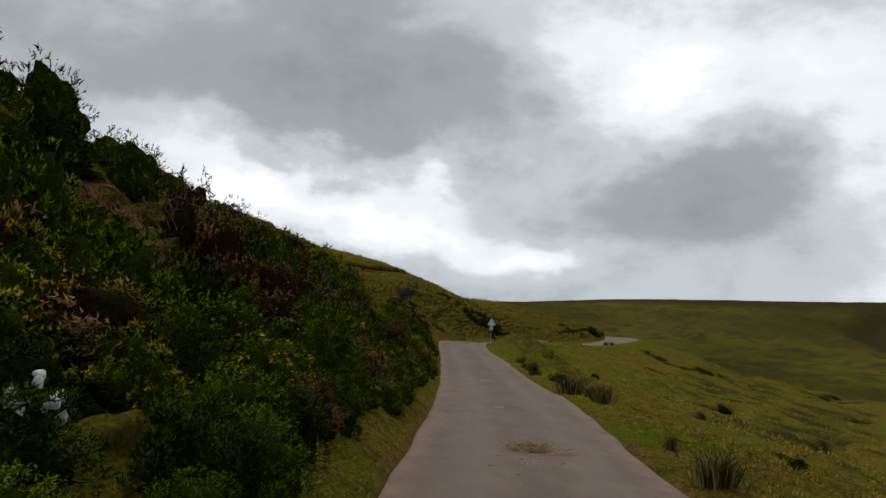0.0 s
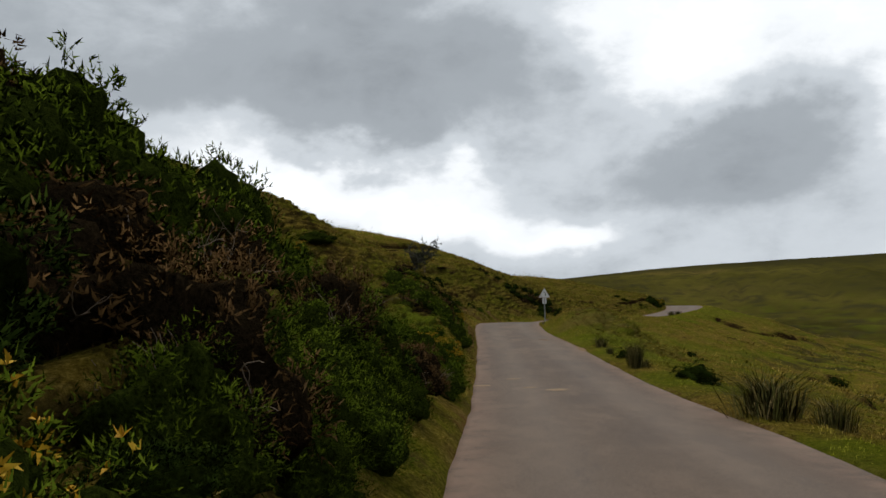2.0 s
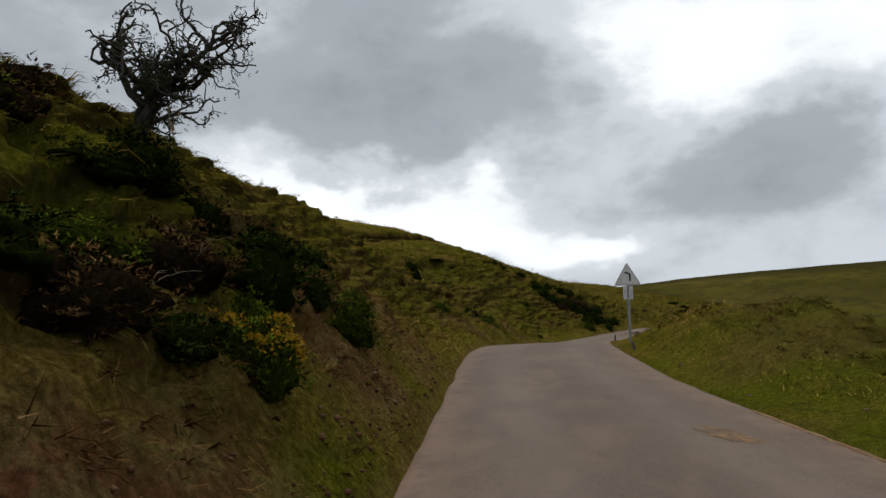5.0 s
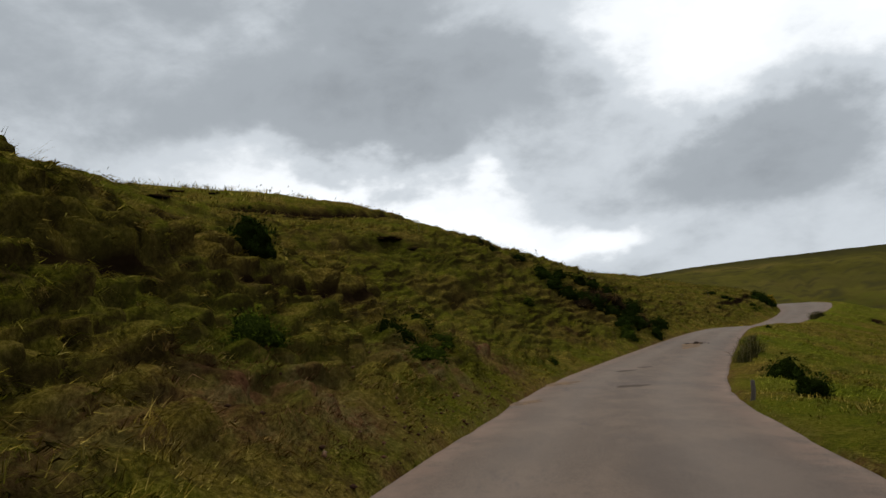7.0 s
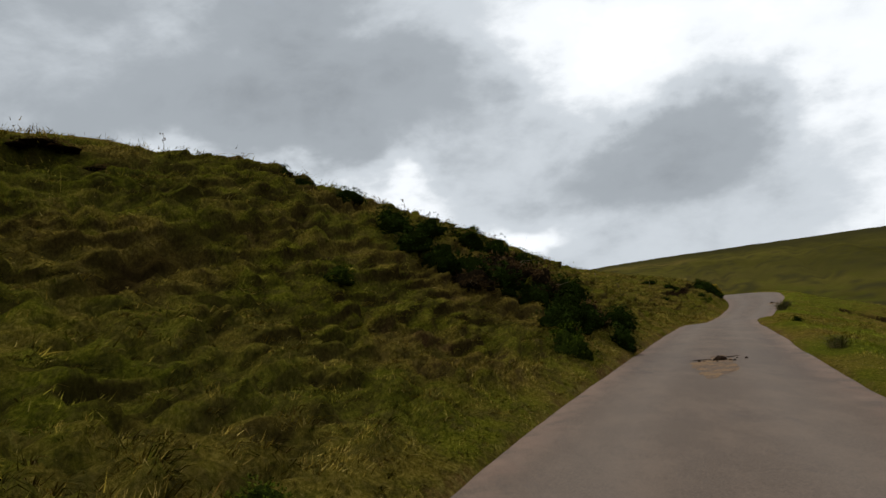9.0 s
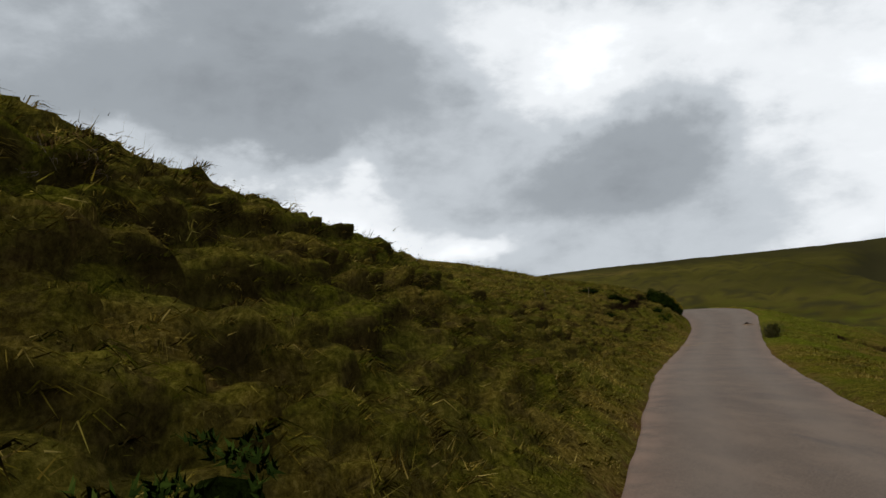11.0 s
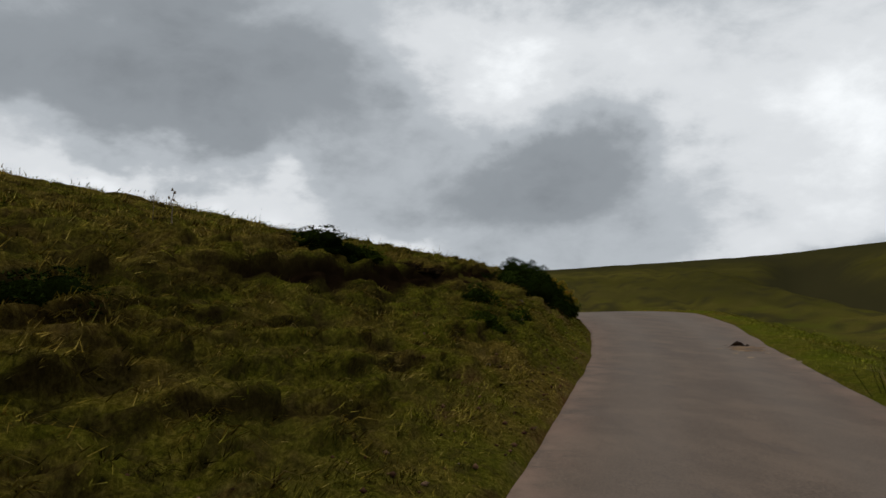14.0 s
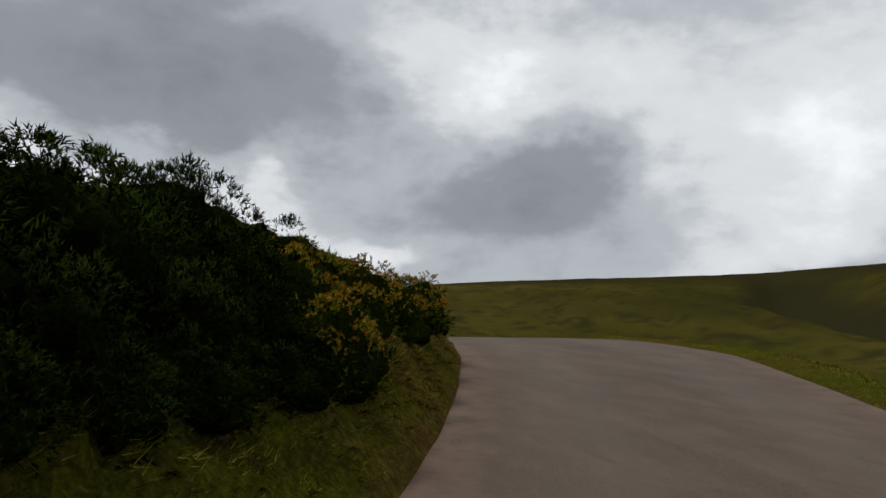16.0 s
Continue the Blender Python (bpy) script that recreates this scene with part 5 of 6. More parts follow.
def build_tufts(name, label, layers, seed):
    """Tussock grasses: mops of blades that rise from a crown, bend over and hang downhill."""
    rng = np.random.default_rng(seed)
    verts, quads, tips, shades, marks, start = [], [], [], [], [], 0
    for count, d_low, d_high, y_low, y_high, side, long, per, narrow in layers:
        y, d = rng.uniform(y_low, y_high, count), rng.uniform(d_low, d_high, count)
        xl, xr, _, turn = road_at(y)
        x = np.where(side < 0, xl - d / turn, xr + d / turn)
        earth = np.maximum(spot(x, y, RED_EARTH) * (1 - ease(d, 1.6, 2.4)), 0.75 * ease(y, 33, 36) * (1 - ease(y, 45.5, 48)) * (1 - ease(d, 1.1, 2.2)) * (side < 0))
        keep = (hump_at(x, y) > rng.uniform(0.1, 0.6, count)) & (lip_face(y, d) < 0.3) & (earth < rng.uniform(0.45, 1.7, count)) & (rough(x, y, 2.2, 2, 36) > rng.uniform(-1.0, 0.1, count))
        x, y, d, earth = x[keep], y[keep], d[keep], earth[keep]
        n = len(x)
        normal, down = slope_at(x, y)
        grown = long * rng.gamma(7.0, 1 / 7.0, n).clip(0.5, 1.6)[:, None, None] * (0.6 + 0.4 * ease(d, 0.3, 1.5))[:, None, None]
        a = rng.uniform(0, 2 * np.pi, (n, per, 1))
        out = unit(np.concatenate([np.cos(a), np.sin(a), 0 * a], -1) + 0.8 * down[:, None] * np.array([1, 1, 0.4]))
        root = ground_point(x, y)[:, None] + out * grown * rng.uniform(0.0, 0.5, (n, per, 1)) - 0.02 * normal[:, None]
        lift = rng.uniform(0.35, 0.9, (n, per, 1))
        mid = root + grown * (0.42 * lift * (0.5 * normal[:, None] + np.array([0, 0, 0.5])) + 0.34 * out * rng.uniform(0.6, 1.3, (n, per, 1)))
        tip = mid + grown * (0.48 * out + (rng.uniform(-0.75, 0.1, (n, per, 1))) * np.array([0, 0, 0.5]) + 0.35 * down[:, None]) * rng.uniform(0.6, 1.2, (n, per, 1))
        flat = unit(np.cross(out, normal[:, None] + 0.4 * rng.normal(size=(n, per, 3)))) * narrow
        v = np.stack([root - flat, root + flat, mid + flat * 0.8, mid - flat * 0.8, tip], 2)
        shade_low, shade_mid, shade_tip = unit(0.3 * out + np.array([0, 0, 1.0])), unit(0.2 * normal[:, None] + 0.9 * out + np.array([0, 0, 0.5])), unit(out + np.array([0, 0, -0.1]))
        twist = 0.30 * rng.normal(size=out.shape)
        shade_low, shade_mid, shade_tip = unit(shade_low + twist), unit(shade_mid + twist), unit(shade_tip + twist)
        verts.append(v.reshape(-1, 3))
        shades.append(np.stack([shade_low, shade_low, shade_mid, shade_mid, shade_tip], 2).reshape(-1, 3))
        b = start + 5 * np.arange(n * per)[:, None]
        quads.append(b + np.array([[1, 0, 3, 2]]))
        tips.append(b + np.array([[2, 3, 4]]))
        start += 5 * n * per
        own = np.repeat(0.55 * rng.normal(size=n) + 0.5 * rough(x, y, 0.7, 2, 39) + 0.1, per * 5)
        lawn = np.repeat((0.4 * rough(x, y, 1.6, 2, 38) + 0.5 * spot(x, y, FRESH_TURF)).clip(0, 1), per * 5)
        marks.append(np.stack([np.repeat((earth + 0.5 * (rng.random(n) < 0.12)).clip(0, 1), per * 5), lawn, own]))
    me = mesh_of(name, np.concatenate(verts), [np.concatenate(quads), np.concatenate(tips)], GRASS, normals=np.concatenate(shades))
    for key, values in zip(("dry", "fresh", "tuft"), np.concatenate(marks, 1).astype(np.float32)):
        me.attributes.new(key, "FLOAT", "POINT").data.foreach_set("value", values)
    return tagged(new(name, me), label, "grass", kind="stuff")


# tufts, nearest and farthest from the road's edge, from y, to y, side, length, blades, half width
build_tufts("grass_tussocks", "drooping olive and straw tussock grass hanging down the slope", [
    (13500, 0.15, 4.0, 27, 142, -1, 0.15, 12, 0.0046),
    (11500, 4.0, 10.0, 27, 146, -1, 0.18, 8, 0.0085),
    (5000, 10.0, 20.0, 30, 150, -1, 0.24, 8, 0.0130),
    (1500, 1.2, 5.0, 40, 57, 1, 0.15, 18, 0.0045),
    (3000, 1.0, 6.0, 4, 146, 1, 0.13, 9, 0.0060),
], 104)


# layers: sprigs, nearest and farthest from the road's edge, from y, to y, side, length, blades, half width, spacing, lean downhill, looseness, how strictly on the humps
build_grass("hill_grass", "long tussocky olive and straw grass on the hillside", [
    (15000, 0.05, 3.2, 0, 142, -1, 0.095, 8, 0.0040, 0.055, 1.1, 0.36, 1.0),
    (10000, 3.0, 9.0, 24, 146, -1, 0.115, 8, 0.0068, 0.08, 1.1, 0.34, 1.0),
    (12000, 9.0, 22, 28, 150, -1, 0.15, 7, 0.0130, 0.14, 0.9, 0.32, 1.0),
    (9000, 0.02, 1.0, 26, 142, -1, 0.14, 7, 0.0036, 0.035, 0.30, 0.45, 0.2),
    (8000, 22, 45, 40, 160, -1, 0.30, 7, 0.028, 0.30, 0.50, 0.30, 0.6),
    (1800, 3, 26, 56, 145, -1, 0.42, 3, 0.0028, 0.08, 0.05, 0.14, 0.6),
], 101)
build_grass("verge_grass", "short grazed green and straw grass on the verge", [
    (22000, 0.03, 3.4, 0, 150, 1, 0.08, 6, 0.0048, 0.055, 0.40, 0.45, 0.3),
    (11000, 3.4, 11, 4, 150, 1, 0.12, 6, 0.0075, 0.10, 0.60, 0.38, 0.7),
    (9000, 11, 42, 4, 170, 1, 0.26, 7, 0.024, 0.26, 0.60, 0.33, 0.7),
], 102)


# ---- dry stalks ----
STALKS = [(18.6, 128.3, 0.75, 1), (20.6, 119.6, 0.4, 2), (-2.6, 84.2, 0.5, 3), (3.2, 88.4, 0.5, 4), (-1.9, 41.2, 0.6, 5), (18.0, 119.0, 0.45, 6)]
def dry_stalk(x, y, high, seed):
    """A dead thistle or dock: one stem with a few short arms and seed heads."""
    rng = np.random.default_rng(seed)
    z = float(ground_at(np.array([x]), np.array([y]))[0])
    ob = thing("dry_stalk", "dead brown thistle stalk standing in the hill grass", "thistle", pose(x, y, z - 0.03, 0, 0, rng.uniform(0, 360)), group="dry stalks on the hill")
    s = np.linspace(0, 1, 6)[:, None]
    stem = np.array([0, 0, high]) * s + 0.03 * rng.normal(size=(6, 3)) * s
    v, f = tube(stem, np.linspace(0.010, 0.005, 6), 5)
    part("stem", mesh_of("stalk_stem", v, f, TWIG, smooth=True), ob)
    for k in (3, 4, 4, 5, 5):
        way = unit(np.array([rng.normal(), rng.normal(), 1.1]))
        end = stem[k] + way * high * rng.uniform(0.12, 0.24)
        v, f = tube([stem[k], 0.5 * (stem[k] + end) + 0.01 * rng.normal(size=3), end], (0.005, 0.004, 0.003), 4)
        arm = part("arm", mesh_of("stalk_arm", v, f, TWIG), ob)
        _, v, f = lumpy_dome(rng, 5, 8, 0.3)
        part("seed_head", mesh_of("stalk_head", v * 0.05 + end, f, TWIG, smooth=True), arm)


for x, y, high, seed in STALKS:
    dry_stalk(x, y, high, seed)


# ---- road sign ----
def prism(outline, depth, y=0.0):
    """A plate in the xz plane: an outline extruded from y to y + depth, with softened edges."""
    bm = bmesh.new()
    front = [bm.verts.new((x, y, z)) for x, z in outline]
    face = bm.faces.new(front)
    made = bmesh.ops.extrude_face_region(bm, geom=[face])
    bmesh.ops.translate(bm, vec=(0, depth, 0), verts=[v for v in made["geom"] if isinstance(v, bmesh.types.BMVert)])
    bmesh.ops.recalc_face_normals(bm, faces=bm.faces)
    bmesh.ops.bevel(bm, geom=list(bm.edges), offset=min(0.004, depth * 0.3), segments=1, affect="EDGES")
    return bm


def rounded_triangle(half, radius, foot):
    """An upright triangle with rounded corners."""
    top = half * math.sqrt(3)
    corners = [(-half, foot), (half, foot), (0.0, foot + top)]
    centre = np.mean(corners, axis=0)
    out = []
    for k, c in enumerate(corners):
        inward = unit(np.array([centre - np.array(c)]))[0]
        hub = np.array(c) + inward * radius * 2
        start = math.atan2(*(-inward)[::-1])
        for a in np.linspace(-1.05, 1.05, 6):
            out.append(tuple(hub + radius * np.array([math.cos(start + a), math.sin(start + a)])))
    return out


SIGN_WHITE = plain_material("sign_white", (0.55, 0.55, 0.55), (0.72, 0.72, 0.71), 22.0, 0.5, 0.05, 0.002)
SIGN_RIM = plain_material("sign_rim", (0.42, 0.34, 0.35), (0.62, 0.56, 0.57), 22.0, 0.5, 0.05, 0.002)
SIGN_BLACK = plain_material("sign_black", (0.012, 0.012, 0.013), (0.035, 0.035, 0.036), 22.0, 0.5, 0.05, 0.002)
STEEL = plain_material("galvanised_steel", (0.22, 0.225, 0.23), (0.36, 0.365, 0.37), 30.0, 0.55, 0.1, 0.003, 0.4)
WOOD = plain_material("weathered_wood", (0.05, 0.04, 0.03), (0.15, 0.12, 0.095), 40.0, 0.9, 0.4, 0.01)
STRAW = leaf_material("straw", [(0.0, (0.20, 0.13, 0.04)), (0.6, (0.36, 0.26, 0.10)), (1.0, (0.5, 0.40, 0.2))], 0.8, 0.0)
SAND = plain_material("sandy_dirt", (0.15, 0.092, 0.049), (0.28, 0.182, 0.10), 14.0, 0.95, 0.4, 0.01)
DUNG = plain_material("dark_dung", (0.009, 0.005, 0.003), (0.040, 0.022, 0.012), 30.0, 0.85, 0.6, 0.02)


def smear_material():
    """Sand trodden thin, with the asphalt showing through where it is worn off."""
    m, n, l, bsdf = material("trodden_sand", 0.95)
    bsdf.inputs["Specular IOR Level"].default_value = 0.03
    grain = noise_of(n, l, 26.0, 5.0, 0.7)
    worn = noise_of(n, l, 3.2, 7.0, 0.72)
    colour = ramp(n, l, grain, [(0.28, (0.14, 0.085, 0.046)), (0.75, (0.27, 0.175, 0.098))])
    road = ramp(n, l, grain, [(0.3, (0.07, 0.051, 0.038)), (0.75, (0.18, 0.131, 0.10))])
    l.new(blend(n, l, times(n, l, mask(n, l, worn, 0.42, 0.56), 0.85), colour, road), bsdf.inputs["Base Color"])
    bump(n, l, bsdf, grain, 0.4, 0.01)
    return m


SMEAR = smear_material()
CHALK = plain_material("pale_grit", (0.19, 0.132, 0.082), (0.37, 0.27, 0.175), 18.0, 0.95, 0.3, 0.006)
TAR = plain_material("tar_patch", (0.058, 0.044, 0.034), (0.105, 0.079, 0.059), 50.0, 0.8, 0.3, 0.006)
for dull in (DUNG, SAND, STONE, CHALK, TAR):
    dull.node_tree.nodes["Principled BSDF"].inputs["Specular IOR Level"].default_value = 0.03
WOOL = plain_material("white_wool", (0.45, 0.44, 0.41), (0.75, 0.74, 0.70), 30.0, 0.95, 0.5, 0.02)


def build_sign(x, y, turn):
    z = float(ground_at(np.array([x]), np.array([y]))[0])
    lift = 0.10 - 1.71 - z
    sign = thing("road_sign", "triangular bend warning sign on a grey post in the verge", "road sign", pose(x, y, z + lift, 0, 0, turn))
    v, f = tube([(0, 0.03, -0.2 - lift), (0, 0.03, 0.6), (0, 0.03, 1.66)], (0.033, 0.033, 0.033), 12)
    part("post", mesh_of("sign_post", v, f, STEEL, smooth=True), sign, "grey steel post")
    part("rim", bm_mesh("sign_rim", prism(rounded_triangle(0.33, 0.03, 1.14), 0.012, -0.012), SIGN_RIM), sign, "faded pale red rim")
    part("face", bm_mesh("sign_face", prism(rounded_triangle(0.275, 0.02, 1.17), 0.004, -0.017), SIGN_WHITE), sign, "white face")
    arrow = [(0.04, 1.25), (0.085, 1.25), (0.085, 1.40), (0.06, 1.445), (-0.01, 1.465), (-0.01, 1.49), (-0.075, 1.455), (-0.01, 1.405), (-0.01, 1.43), (0.03, 1.415), (0.04, 1.39)]
    part("bend_arrow", bm_mesh("sign_arrow", prism(arrow, 0.003, -0.021), SIGN_BLACK), sign, "black arrow bending left")
    plate = [(-0.115, 0.80), (0.115, 0.80), (0.115, 1.11), (-0.115, 1.11)]
    part("plate", bm_mesh("sign_plate", prism(plate, 0.008, -0.010), SIGN_WHITE), sign, "small white plate")
    for side in (-0.075, 0.075):
        bar = [(side - 0.012, 0.86), (side + 0.012, 0.86), (side + 0.012, 1.05), (side - 0.012, 1.05)]
        part("bar", bm_mesh("sign_bar", prism(bar, 0.003, -0.014), SIGN_RIM), sign)
    stripe = [(-0.03, 0.81), (0.03, 0.81), (0.03, 1.10), (-0.03, 1.10)]
    part("panel", bm_mesh("sign_panel", prism(stripe, 0.003, -0.014), STEEL), sign, "grey middle panel")
    for high in (0.95, 1.32):
        v, f = tube([(-0.045, 0.03, high), (0.045, 0.03, high)], (0.038, 0.038), 10)
        part("clamp", mesh_of("sign_clamp", v, f, STEEL), sign)


build_sign(4.02, 52.5, -1.0)


# ---- small things ----
def road_top(x, y):
    xl, xr, zr, _ = road_at(y)
    u = np.clip((x - xl) / (xr - xl), 0, 1)
    return zr + 0.035 * (1 - (2 * u - 1) ** 2) + 0.008 * rough(x, y, 1.2, 2, 73) - 0.02


def stain(name, label, x, y, long, wide, turn, mat, high=0.004, seed=1):
    """A thin ragged patch that follows the road's surface."""
    rings, spokes = 5, 44
    a = np.linspace(0, 2 * np.pi, spokes, endpoint=False)
    edge = 1 + 0.6 * rough(np.cos(a) * 2 + seed, np.sin(a) * 2, 0.6, 3, seed)
    r = np.linspace(0.0, 1, rings)[:, None] * edge
    u, v = r * np.cos(a) * long / 2, r * np.sin(a) * wide / 2
    c, s = math.cos(radians(turn)), math.sin(radians(turn))
    px, py = x + u * c - v * s, y + u * s + v * c
    swell = 1 - np.linspace(0, 1, rings)[:, None] ** 2 + 0 * a
    pz = road_top(px, py) + 0.009 + high * swell * (0.7 + 0.6 * rough(px, py, 0.09, 2, seed + 3))
    pz[-1] = road_top(px[-1], py[-1]) + 0.003
    i, j = np.arange(rings - 1)[:, None] * spokes, np.arange(spokes)[None]
    k = (j + 1) % spokes
    me = mesh_of(name, np.stack([px, py, pz], -1).reshape(-1, 3), np.stack([i + j, i + k, i + spokes + k, i + spokes + j], -1).reshape(-1, 4), mat, smooth=True)
    return tagged(new(name, me), label, name.replace("_", " "))


def straw_heap(x, y, wide, count, label, mat=STRAW):
    rng = np.random.default_rng(int(100 * x + y))
    heap = thing("straw_heap", label, "straw", pose(x, y, float(road_top(np.array([x]), np.array([y]))[0])))
    at, v, f = lumpy_dome(rng)
    part("mat", mesh_of("straw_mat", v * np.array([wide, wide * 0.5, 0.09]), f, SAND, smooth=True), heap)
    p = np.c_[rng.normal(0, wide * 0.26, count), rng.normal(0, wide * 0.15, count), rng.uniform(0.015, 0.07, count)]
    w = unit(np.c_[rng.normal(size=(count, 2)), rng.normal(0, 0.2, count)])
    v, f = sprigs(rng, p, w, 3, 0.11, 0.006, 0.6)
    tagged(part("stalk_tangle", mesh_of("straw_stalks", v, f, mat), heap, "loose yellow straw"), kind="stuff")


straw_heap(1.30, 8.9, 0.62, 260, "trampled heap of yellow straw on the asphalt")
scrap_rng = np.random.default_rng(8)
for k in range(16):
    stain("straw_scrap", "pale scrap of straw trodden on the road", 1.15 + scrap_rng.normal(0, 0.28), 8.35 + scrap_rng.normal(0, 0.55), scrap_rng.uniform(0.05, 0.17), scrap_rng.uniform(0.02, 0.05), scrap_rng.uniform(0, 180), CHALK, 0.006, 20 + k)
stain("sand_smear", "orange sandy smear spread on the road", 1.62, 8.9, 0.55, 0.5, 20, SMEAR, 0.003, 61)
stain("sand_smear", "tan sandy smear under a dung heap", 8.45, 78.55, 2.5, 0.66, 64, SMEAR, 0.003, 62)
stain("sand_smear", "tan sandy smear beside a dung heap", 32.15, 123.9, 1.5, 0.8, 55, SMEAR, 0.003, 63)
stain("sand_smear", "tan sandy patch near the verge", 2.99, 41.93, 0.8, 0.35, 110, SMEAR, 0.003, 64)
stain("sand_smear", "tan sandy patch at the road edge", 1.75, 63.3, 1.0, 0.5, 60, SMEAR, 0.003, 65)
stain("sand_smear", "tan sandy patch at the road edge", 2.65, 67.6, 1.4, 0.7, 60, SMEAR, 0.003, 66)
stain("pale_patch", "pale cream grit patch on the asphalt", 1.91, 27.31, 0.42, 0.3, 10, CHALK, 0.004, 67)
stain("pale_patch", "pale grit streak on the asphalt", 1.38, 27.8, 0.3, 0.12, 5, CHALK, 0.004, 68)
stain("pale_patch", "pale grit at the road edge", 0.36, 28.4, 0.25, 0.45, 80, CHALK, 0.004, 69)
stain("pale_patch", "pale grit scrap on the asphalt", 0.46, 17.5, 0.22, 0.1, 0, CHALK, 0.004, 70)
stain("pale_patch", "pale grit scrap on the asphalt", 1.51, 15.8, 0.22, 0.3, 30, CHALK, 0.004, 71)
stain("pale_patch", "pale streak across the asphalt", 22.75, 112.2, 0.9, 0.12, -15, CHALK, 0.004, 72)
stain("pale_patch", "pale streak across the asphalt", 23.85, 113.2, 0.6, 0.1, -15, CHALK, 0.004, 73)
stain("pale_patch", "tan grit at the road edge", 22.9, 112.9, 0.5, 0.35, 40, SAND, 0.004, 74)
stain("dung_streak", "dark dung dragged across the road", 8.98, 79.3, 0.62, 0.07, 18, DUNG, 0.006, 92)
stain("dung_streak", "dark dung dragged across the road", 8.5, 79.2, 0.3, 0.06, -10, DUNG, 0.006, 93)
for k in range(11):  # the asphalt's broken rim, pale and then red with earth
    y = 37.4 + 0.56 * k
    x = float(road_at(y)[1]) - 0.02
    turn = 90 + math.degrees(math.atan(float(road_at(y - 0.5)[1] - road_at(y + 0.5)[1])))
    stain("grit_streak", "pale crumbling grit along the road edge" if k > 1 else "red earth washed onto the road edge", x, y, 0.75, 0.06 if k > 1 else 0.22, turn, SAND, 0.008, 100 + k)
stain("tar_patch", "dark repair patch in the asphalt", 4.0, 65.65, 0.7, 0.5, 20, TAR, 0.003, 75)
stain("tar_patch", "dark tar streak in the asphalt", 4.6, 70.4, 0.55, 0.3, 30, TAR, 0.003, 76)
stain("tar_patch", "dark tar streak in the asphalt", 5.3, 71.2, 0.4, 0.2, 10, TAR, 0.003, 77)
stain("pale_patch", "pale worn streak in the asphalt", 1.1, 29.5, 0.4, 0.12, 0, CHALK, 0.003, 78)
for k in range(9):
    stain("pale_patch", "small pale chip on the asphalt", 31.6 + scrap_rng.normal(0, 0.5), 122.8 + scrap_rng.normal(0, 0.9), scrap_rng.uniform(0.08, 0.3), scrap_rng.uniform(0.05, 0.16), scrap_rng.uniform(0, 180), CHALK, 0.003, 80 + k)


def dung_heap(x, y, wide, seed):
    rng = np.random.default_rng(seed)
    heap = thing("dung_heap", "dark brown crumbled dung heap on the road", "dung", pose(x, y, float(road_top(np.array([x]), np.array([y]))[0])))
    at, v, f = lumpy_dome(rng, 9, 18, 0.35)
    part("mound", mesh_of("dung_mound", v * np.array([wide * 0.75, wide * 0.5, wide * 0.3]), f, DUNG, smooth=True), heap)
    for _ in range(34):
        _, v, f = lumpy_dome(rng, 5, 9, 0.55)
        s = rng.uniform(0.02, 0.09)
        spot_at = np.array([rng.normal(0, wide * 0.34), rng.normal(-0.03, wide * 0.22), 0.0])
        part("crumb", mesh_of("dung_crumb", v * np.array([s * 1.6, s, s * 0.5]) + spot_at, f, DUNG, smooth=True), heap)


dung_heap(8.72, 79.0, 0.42, 3)
dung_heap(32.4, 124.6, 0.5, 4)


def stone_mesh(seed, flat):
    rng = np.random.default_rng(seed)
    bm = bmesh.new()
    bmesh.ops.create_icosphere(bm, subdivisions=2, radius=0.5)
    for v in bm.verts:
        n = float(rough(np.array([v.co.x * 2 + seed]), np.array([v.co.y * 2 + v.co.z * 1.3]), 0.8, 2, seed)[0])
        v.co = Vector((v.co.x * (1 + 0.5 * n), v.co.y * (1 + 0.4 * n), max(-0.42, min(0.42, v.co.z * (1 + 0.3 * n))) * flat))
    for v in bm.verts:
        v.co += Vector(rng.normal(0, 0.02, 3))
    return bm_mesh("stone", bm, STONE)


STONES = [stone_mesh(s, f) for s, f in ((41, 0.45), (42, 0.7), (43, 0.3), (44, 0.55))]


def stone(x, y, size, label, kind=0, lift=0.0, turn=0.0, tilt=0.0):
    z = float(ground_at(np.array([x]), np.array([y]))[0])
    ob = thing("stone", label, "stone", Matrix.LocRotScale((x, y, z + lift), Euler((radians(tilt), 0, radians(turn))), (size, size * 0.8, size)), STONES[kind], "loose stones by the road")
    return ob


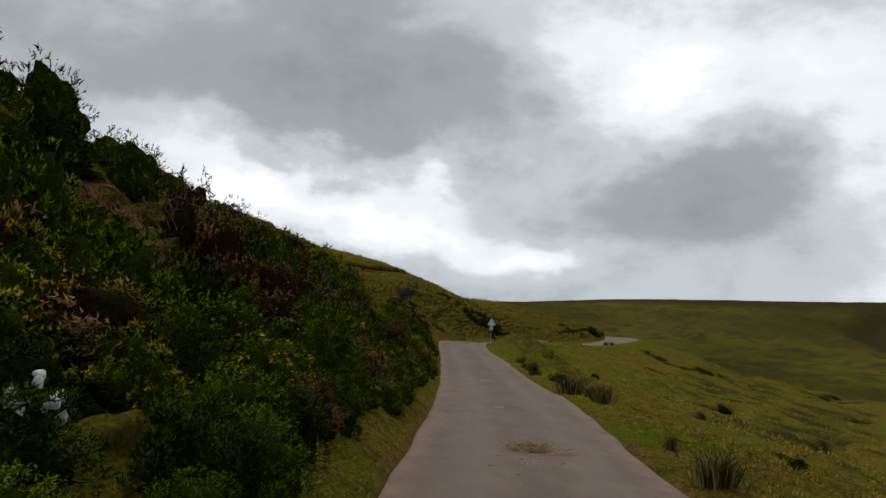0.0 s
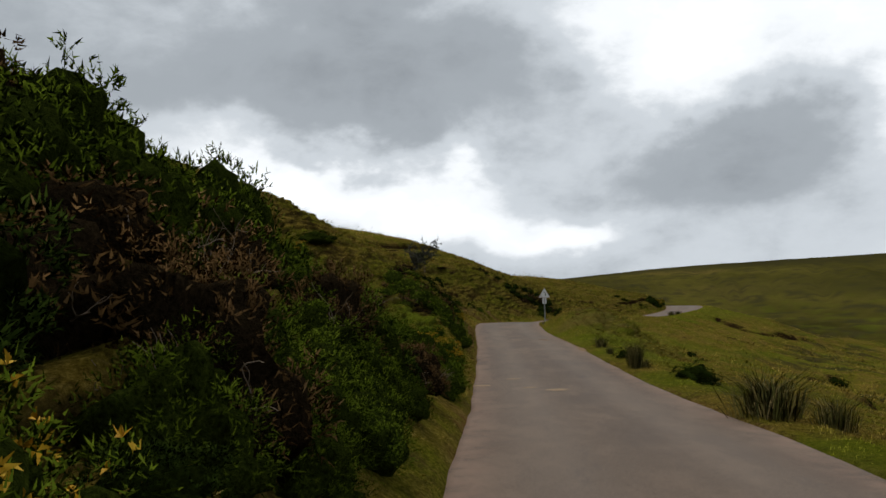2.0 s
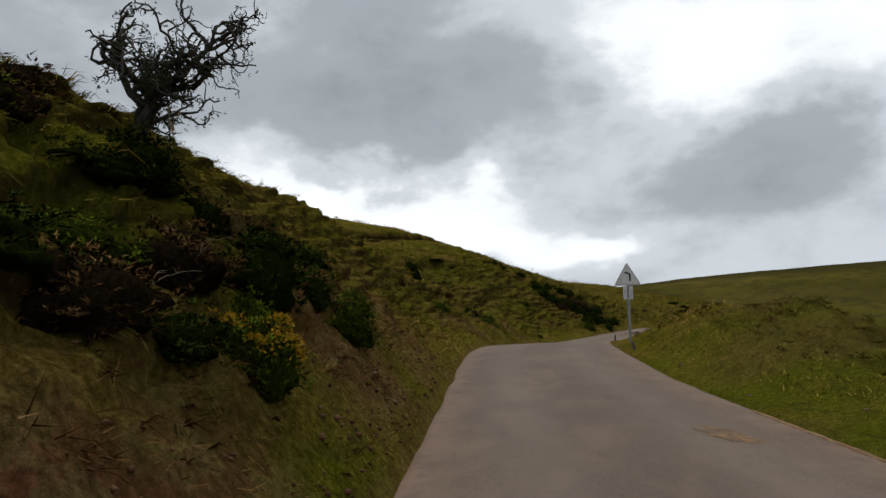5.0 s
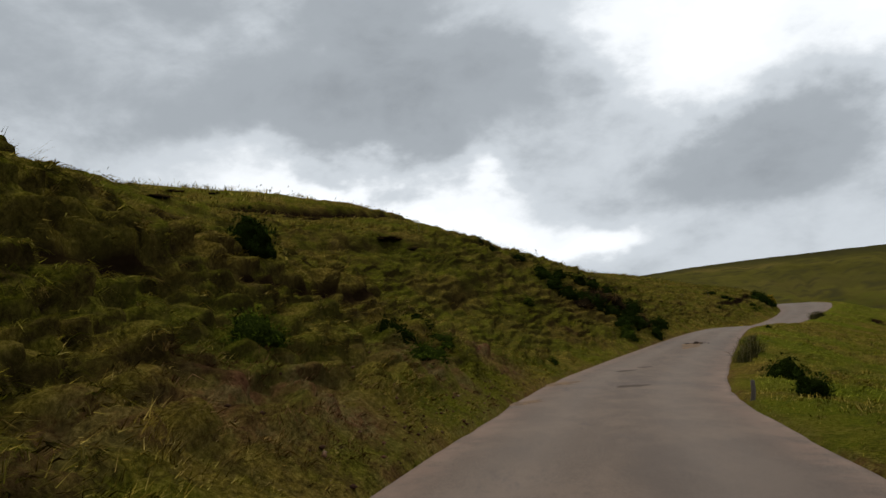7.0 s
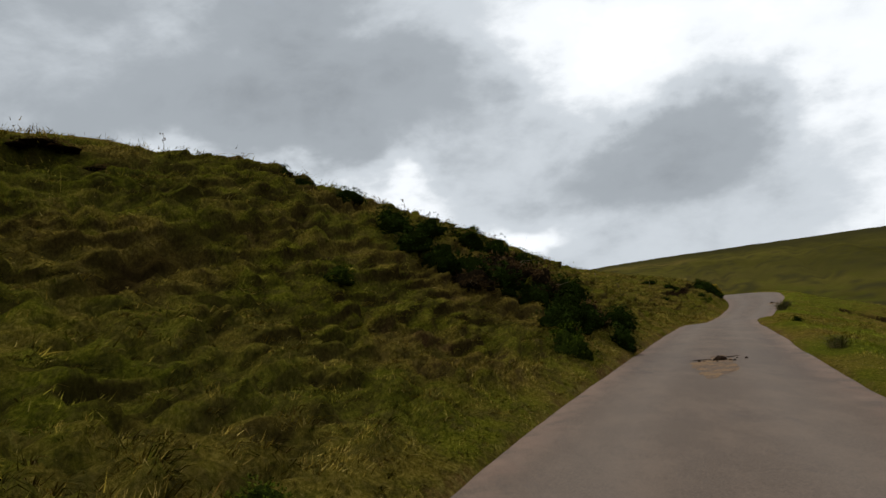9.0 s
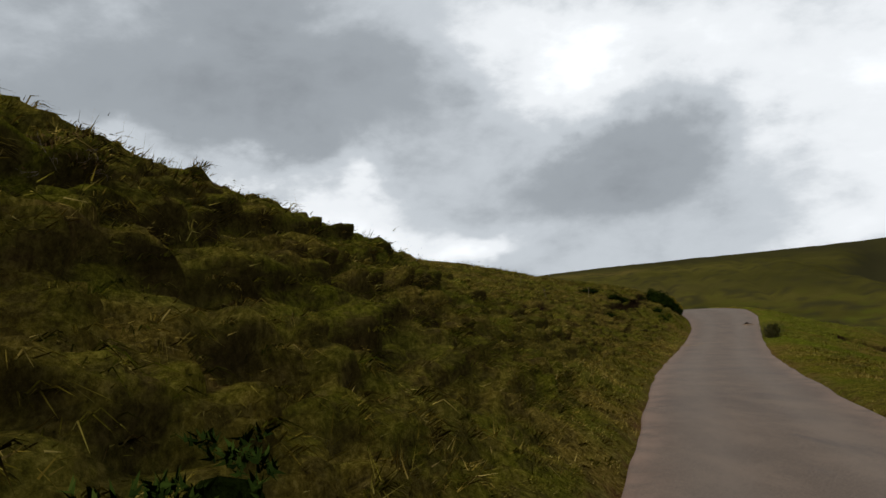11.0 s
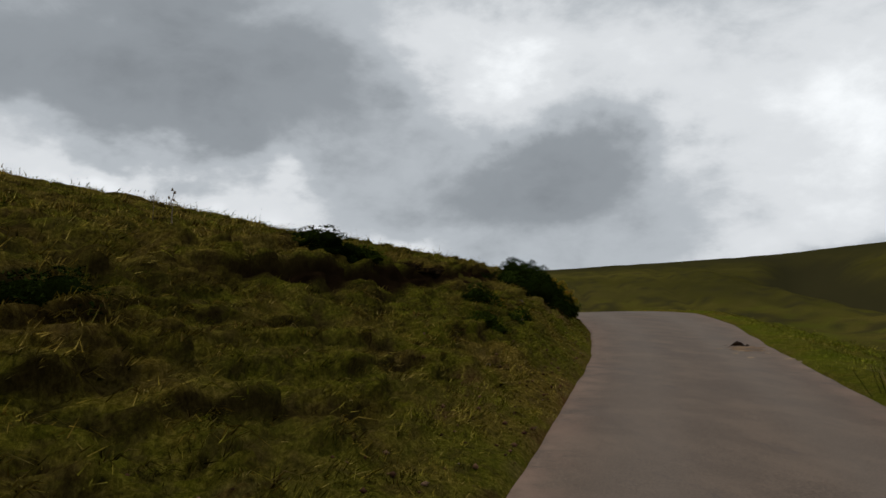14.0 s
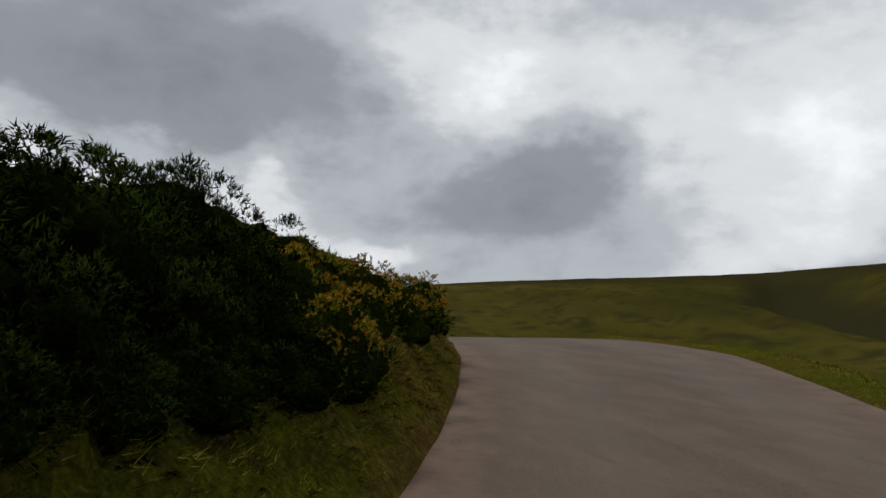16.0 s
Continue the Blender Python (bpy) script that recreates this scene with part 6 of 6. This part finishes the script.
OUTCROP = (27.4, 125.75)
stone_rng = np.random.default_rng(12)
for k in range(16):  # slabs that have crumbled out of the bank
    lean_k = stone_rng.normal(0, 0.16)
    stone(OUTCROP[0] + 0.022 * k + lean_k, OUTCROP[1] + 0.03 * k + stone_rng.normal(0, 0.16), stone_rng.uniform(0.07, 0.16), "thin brown slab from a crumbling stone outcrop", (2, 0, 2, 3)[k % 4], 0.02, stone_rng.uniform(0, 180), stone_rng.uniform(-25, 35))
for x, y, size, kind in ((27.3, 125.4, 0.16, 1), (27.15, 125.2, 0.14, 0), (26.84, 125.84, 0.14, 2), (30.24, 130.0, 0.16, 2), (30.0, 129.4, 0.12, 1), (3.86, 47.0, 0.14, 0), (4.4, 42.3, 0.1, 1), (3.9, 44.0, 0.09, 0), (28.3, 126.6, 0.2, 0), (28.1, 126.3, 0.15, 1), (28.6, 127.2, 0.14, 3), (0.2, 64.2, 0.12, 1), (26.4, 122.6, 0.13, 0), (0.95, 65.6, 0.1, 3), (24.6, 118.5, 0.12, 1)):
    stone(x, y, size * 0.7, "pale weathered sandstone lump lying in the turf", kind, 0.0, stone_rng.uniform(0, 180))


def stake(x, y, high, lean):
    z = float(ground_at(np.array([x]), np.array([y]))[0])
    v, f = tube([(0, 0, -0.15), (0.01, 0, high * 0.5), (0, 0.01, high), (0, 0.01, high + 0.015)], (0.035, 0.033, 0.03, 0.012), 7)
    thing("wooden_stake", "short weathered wooden stake in the verge", "stake", pose(x, y, z, lean, lean * 0.5, 20), mesh_of("stake", v, f, WOOD), "stakes on the verge")


stake(5.05, 61.7, 0.28, 6)
stake(3.75, 50.6, 0.16, -8)


def wool(x, y, size):
    rng = np.random.default_rng(int(x * 100 + 500))
    z = float(ground_at(np.array([x]), np.array([y]))[0])
    pieces = []
    for _ in range(7):
        _, v, f = lumpy_dome(rng, 6, 10, 0.7)
        pieces.append((v * size * rng.uniform(0.25, 0.7, 3) + size * rng.normal(0, 0.42, 3), f))
    v, f = join(pieces)
    thing("wool_scrap", "scrap of dirty white wool caught in the gorse", "wool", pose(x, y, z + 0.3, 20, 30, 0), mesh_of("wool", v, f, WOOL, smooth=True))


wool(-1.85, 3.3, 0.14)
wool(-1.86, 3.05, 0.09)


def build_clods():
    """Crumbled earth and small stones along the foot of the raw bank."""
    rng = np.random.default_rng(55)
    count = 2000
    y = rng.uniform(33, 48, count)
    y[1200:1600], y[1600:] = rng.uniform(56, 68, 400), rng.uniform(112, 128, 400)
    d = np.abs(rng.normal(0, 0.75, count)) + 0.08
    xl, _, _, turn = road_at(y)
    x = xl - d / turn
    size = rng.gamma(2.0, 0.008, count).clip(0.005, 0.032)
    ball = np.array([(0, 0, 1), (0.9, 0, 0.1), (0.2, 0.9, 0.2), (-0.8, 0.3, 0), (-0.3, -0.9, 0.1), (0.4, -0.6, 0.5), (0, 0, -0.8)])
    tri = np.array([(0, 1, 2), (0, 2, 3), (0, 3, 4), (0, 4, 5), (0, 5, 1), (6, 2, 1), (6, 3, 2), (6, 4, 3), (6, 5, 4), (6, 1, 5)])
    v = ball[None] * size[:, None, None] * rng.uniform(0.6, 1.3, (count, 7, 3)) * np.array([1.2, 1.2, 0.8])
    a = rng.uniform(0, 6.28, count)
    c, s = np.cos(a)[:, None], np.sin(a)[:, None]
    v = np.stack([v[..., 0] * c - v[..., 1] * s, v[..., 0] * s + v[..., 1] * c, v[..., 2]], -1)
    v = v + np.stack([x, y, ground_at(x, y) + size * 0.25], -1)[:, None]
    f = tri[None] + 7 * np.arange(count)[:, None, None]
    me = mesh_of("earth_clods", v.reshape(-1, 3), f.reshape(-1, 3), CLOD)
    return tagged(new("earth_clods", me), "crumbled red earth clods and grit on the raw bank", "soil", kind="stuff")


CLOD = leaf_material("earth_clod", [(0.0, (0.030, 0.014, 0.007)), (0.6, (0.11, 0.052, 0.026)), (0.93, (0.16, 0.085, 0.045)), (1.0, (0.22, 0.15, 0.095))], 0.95, 0.0)
build_clods()
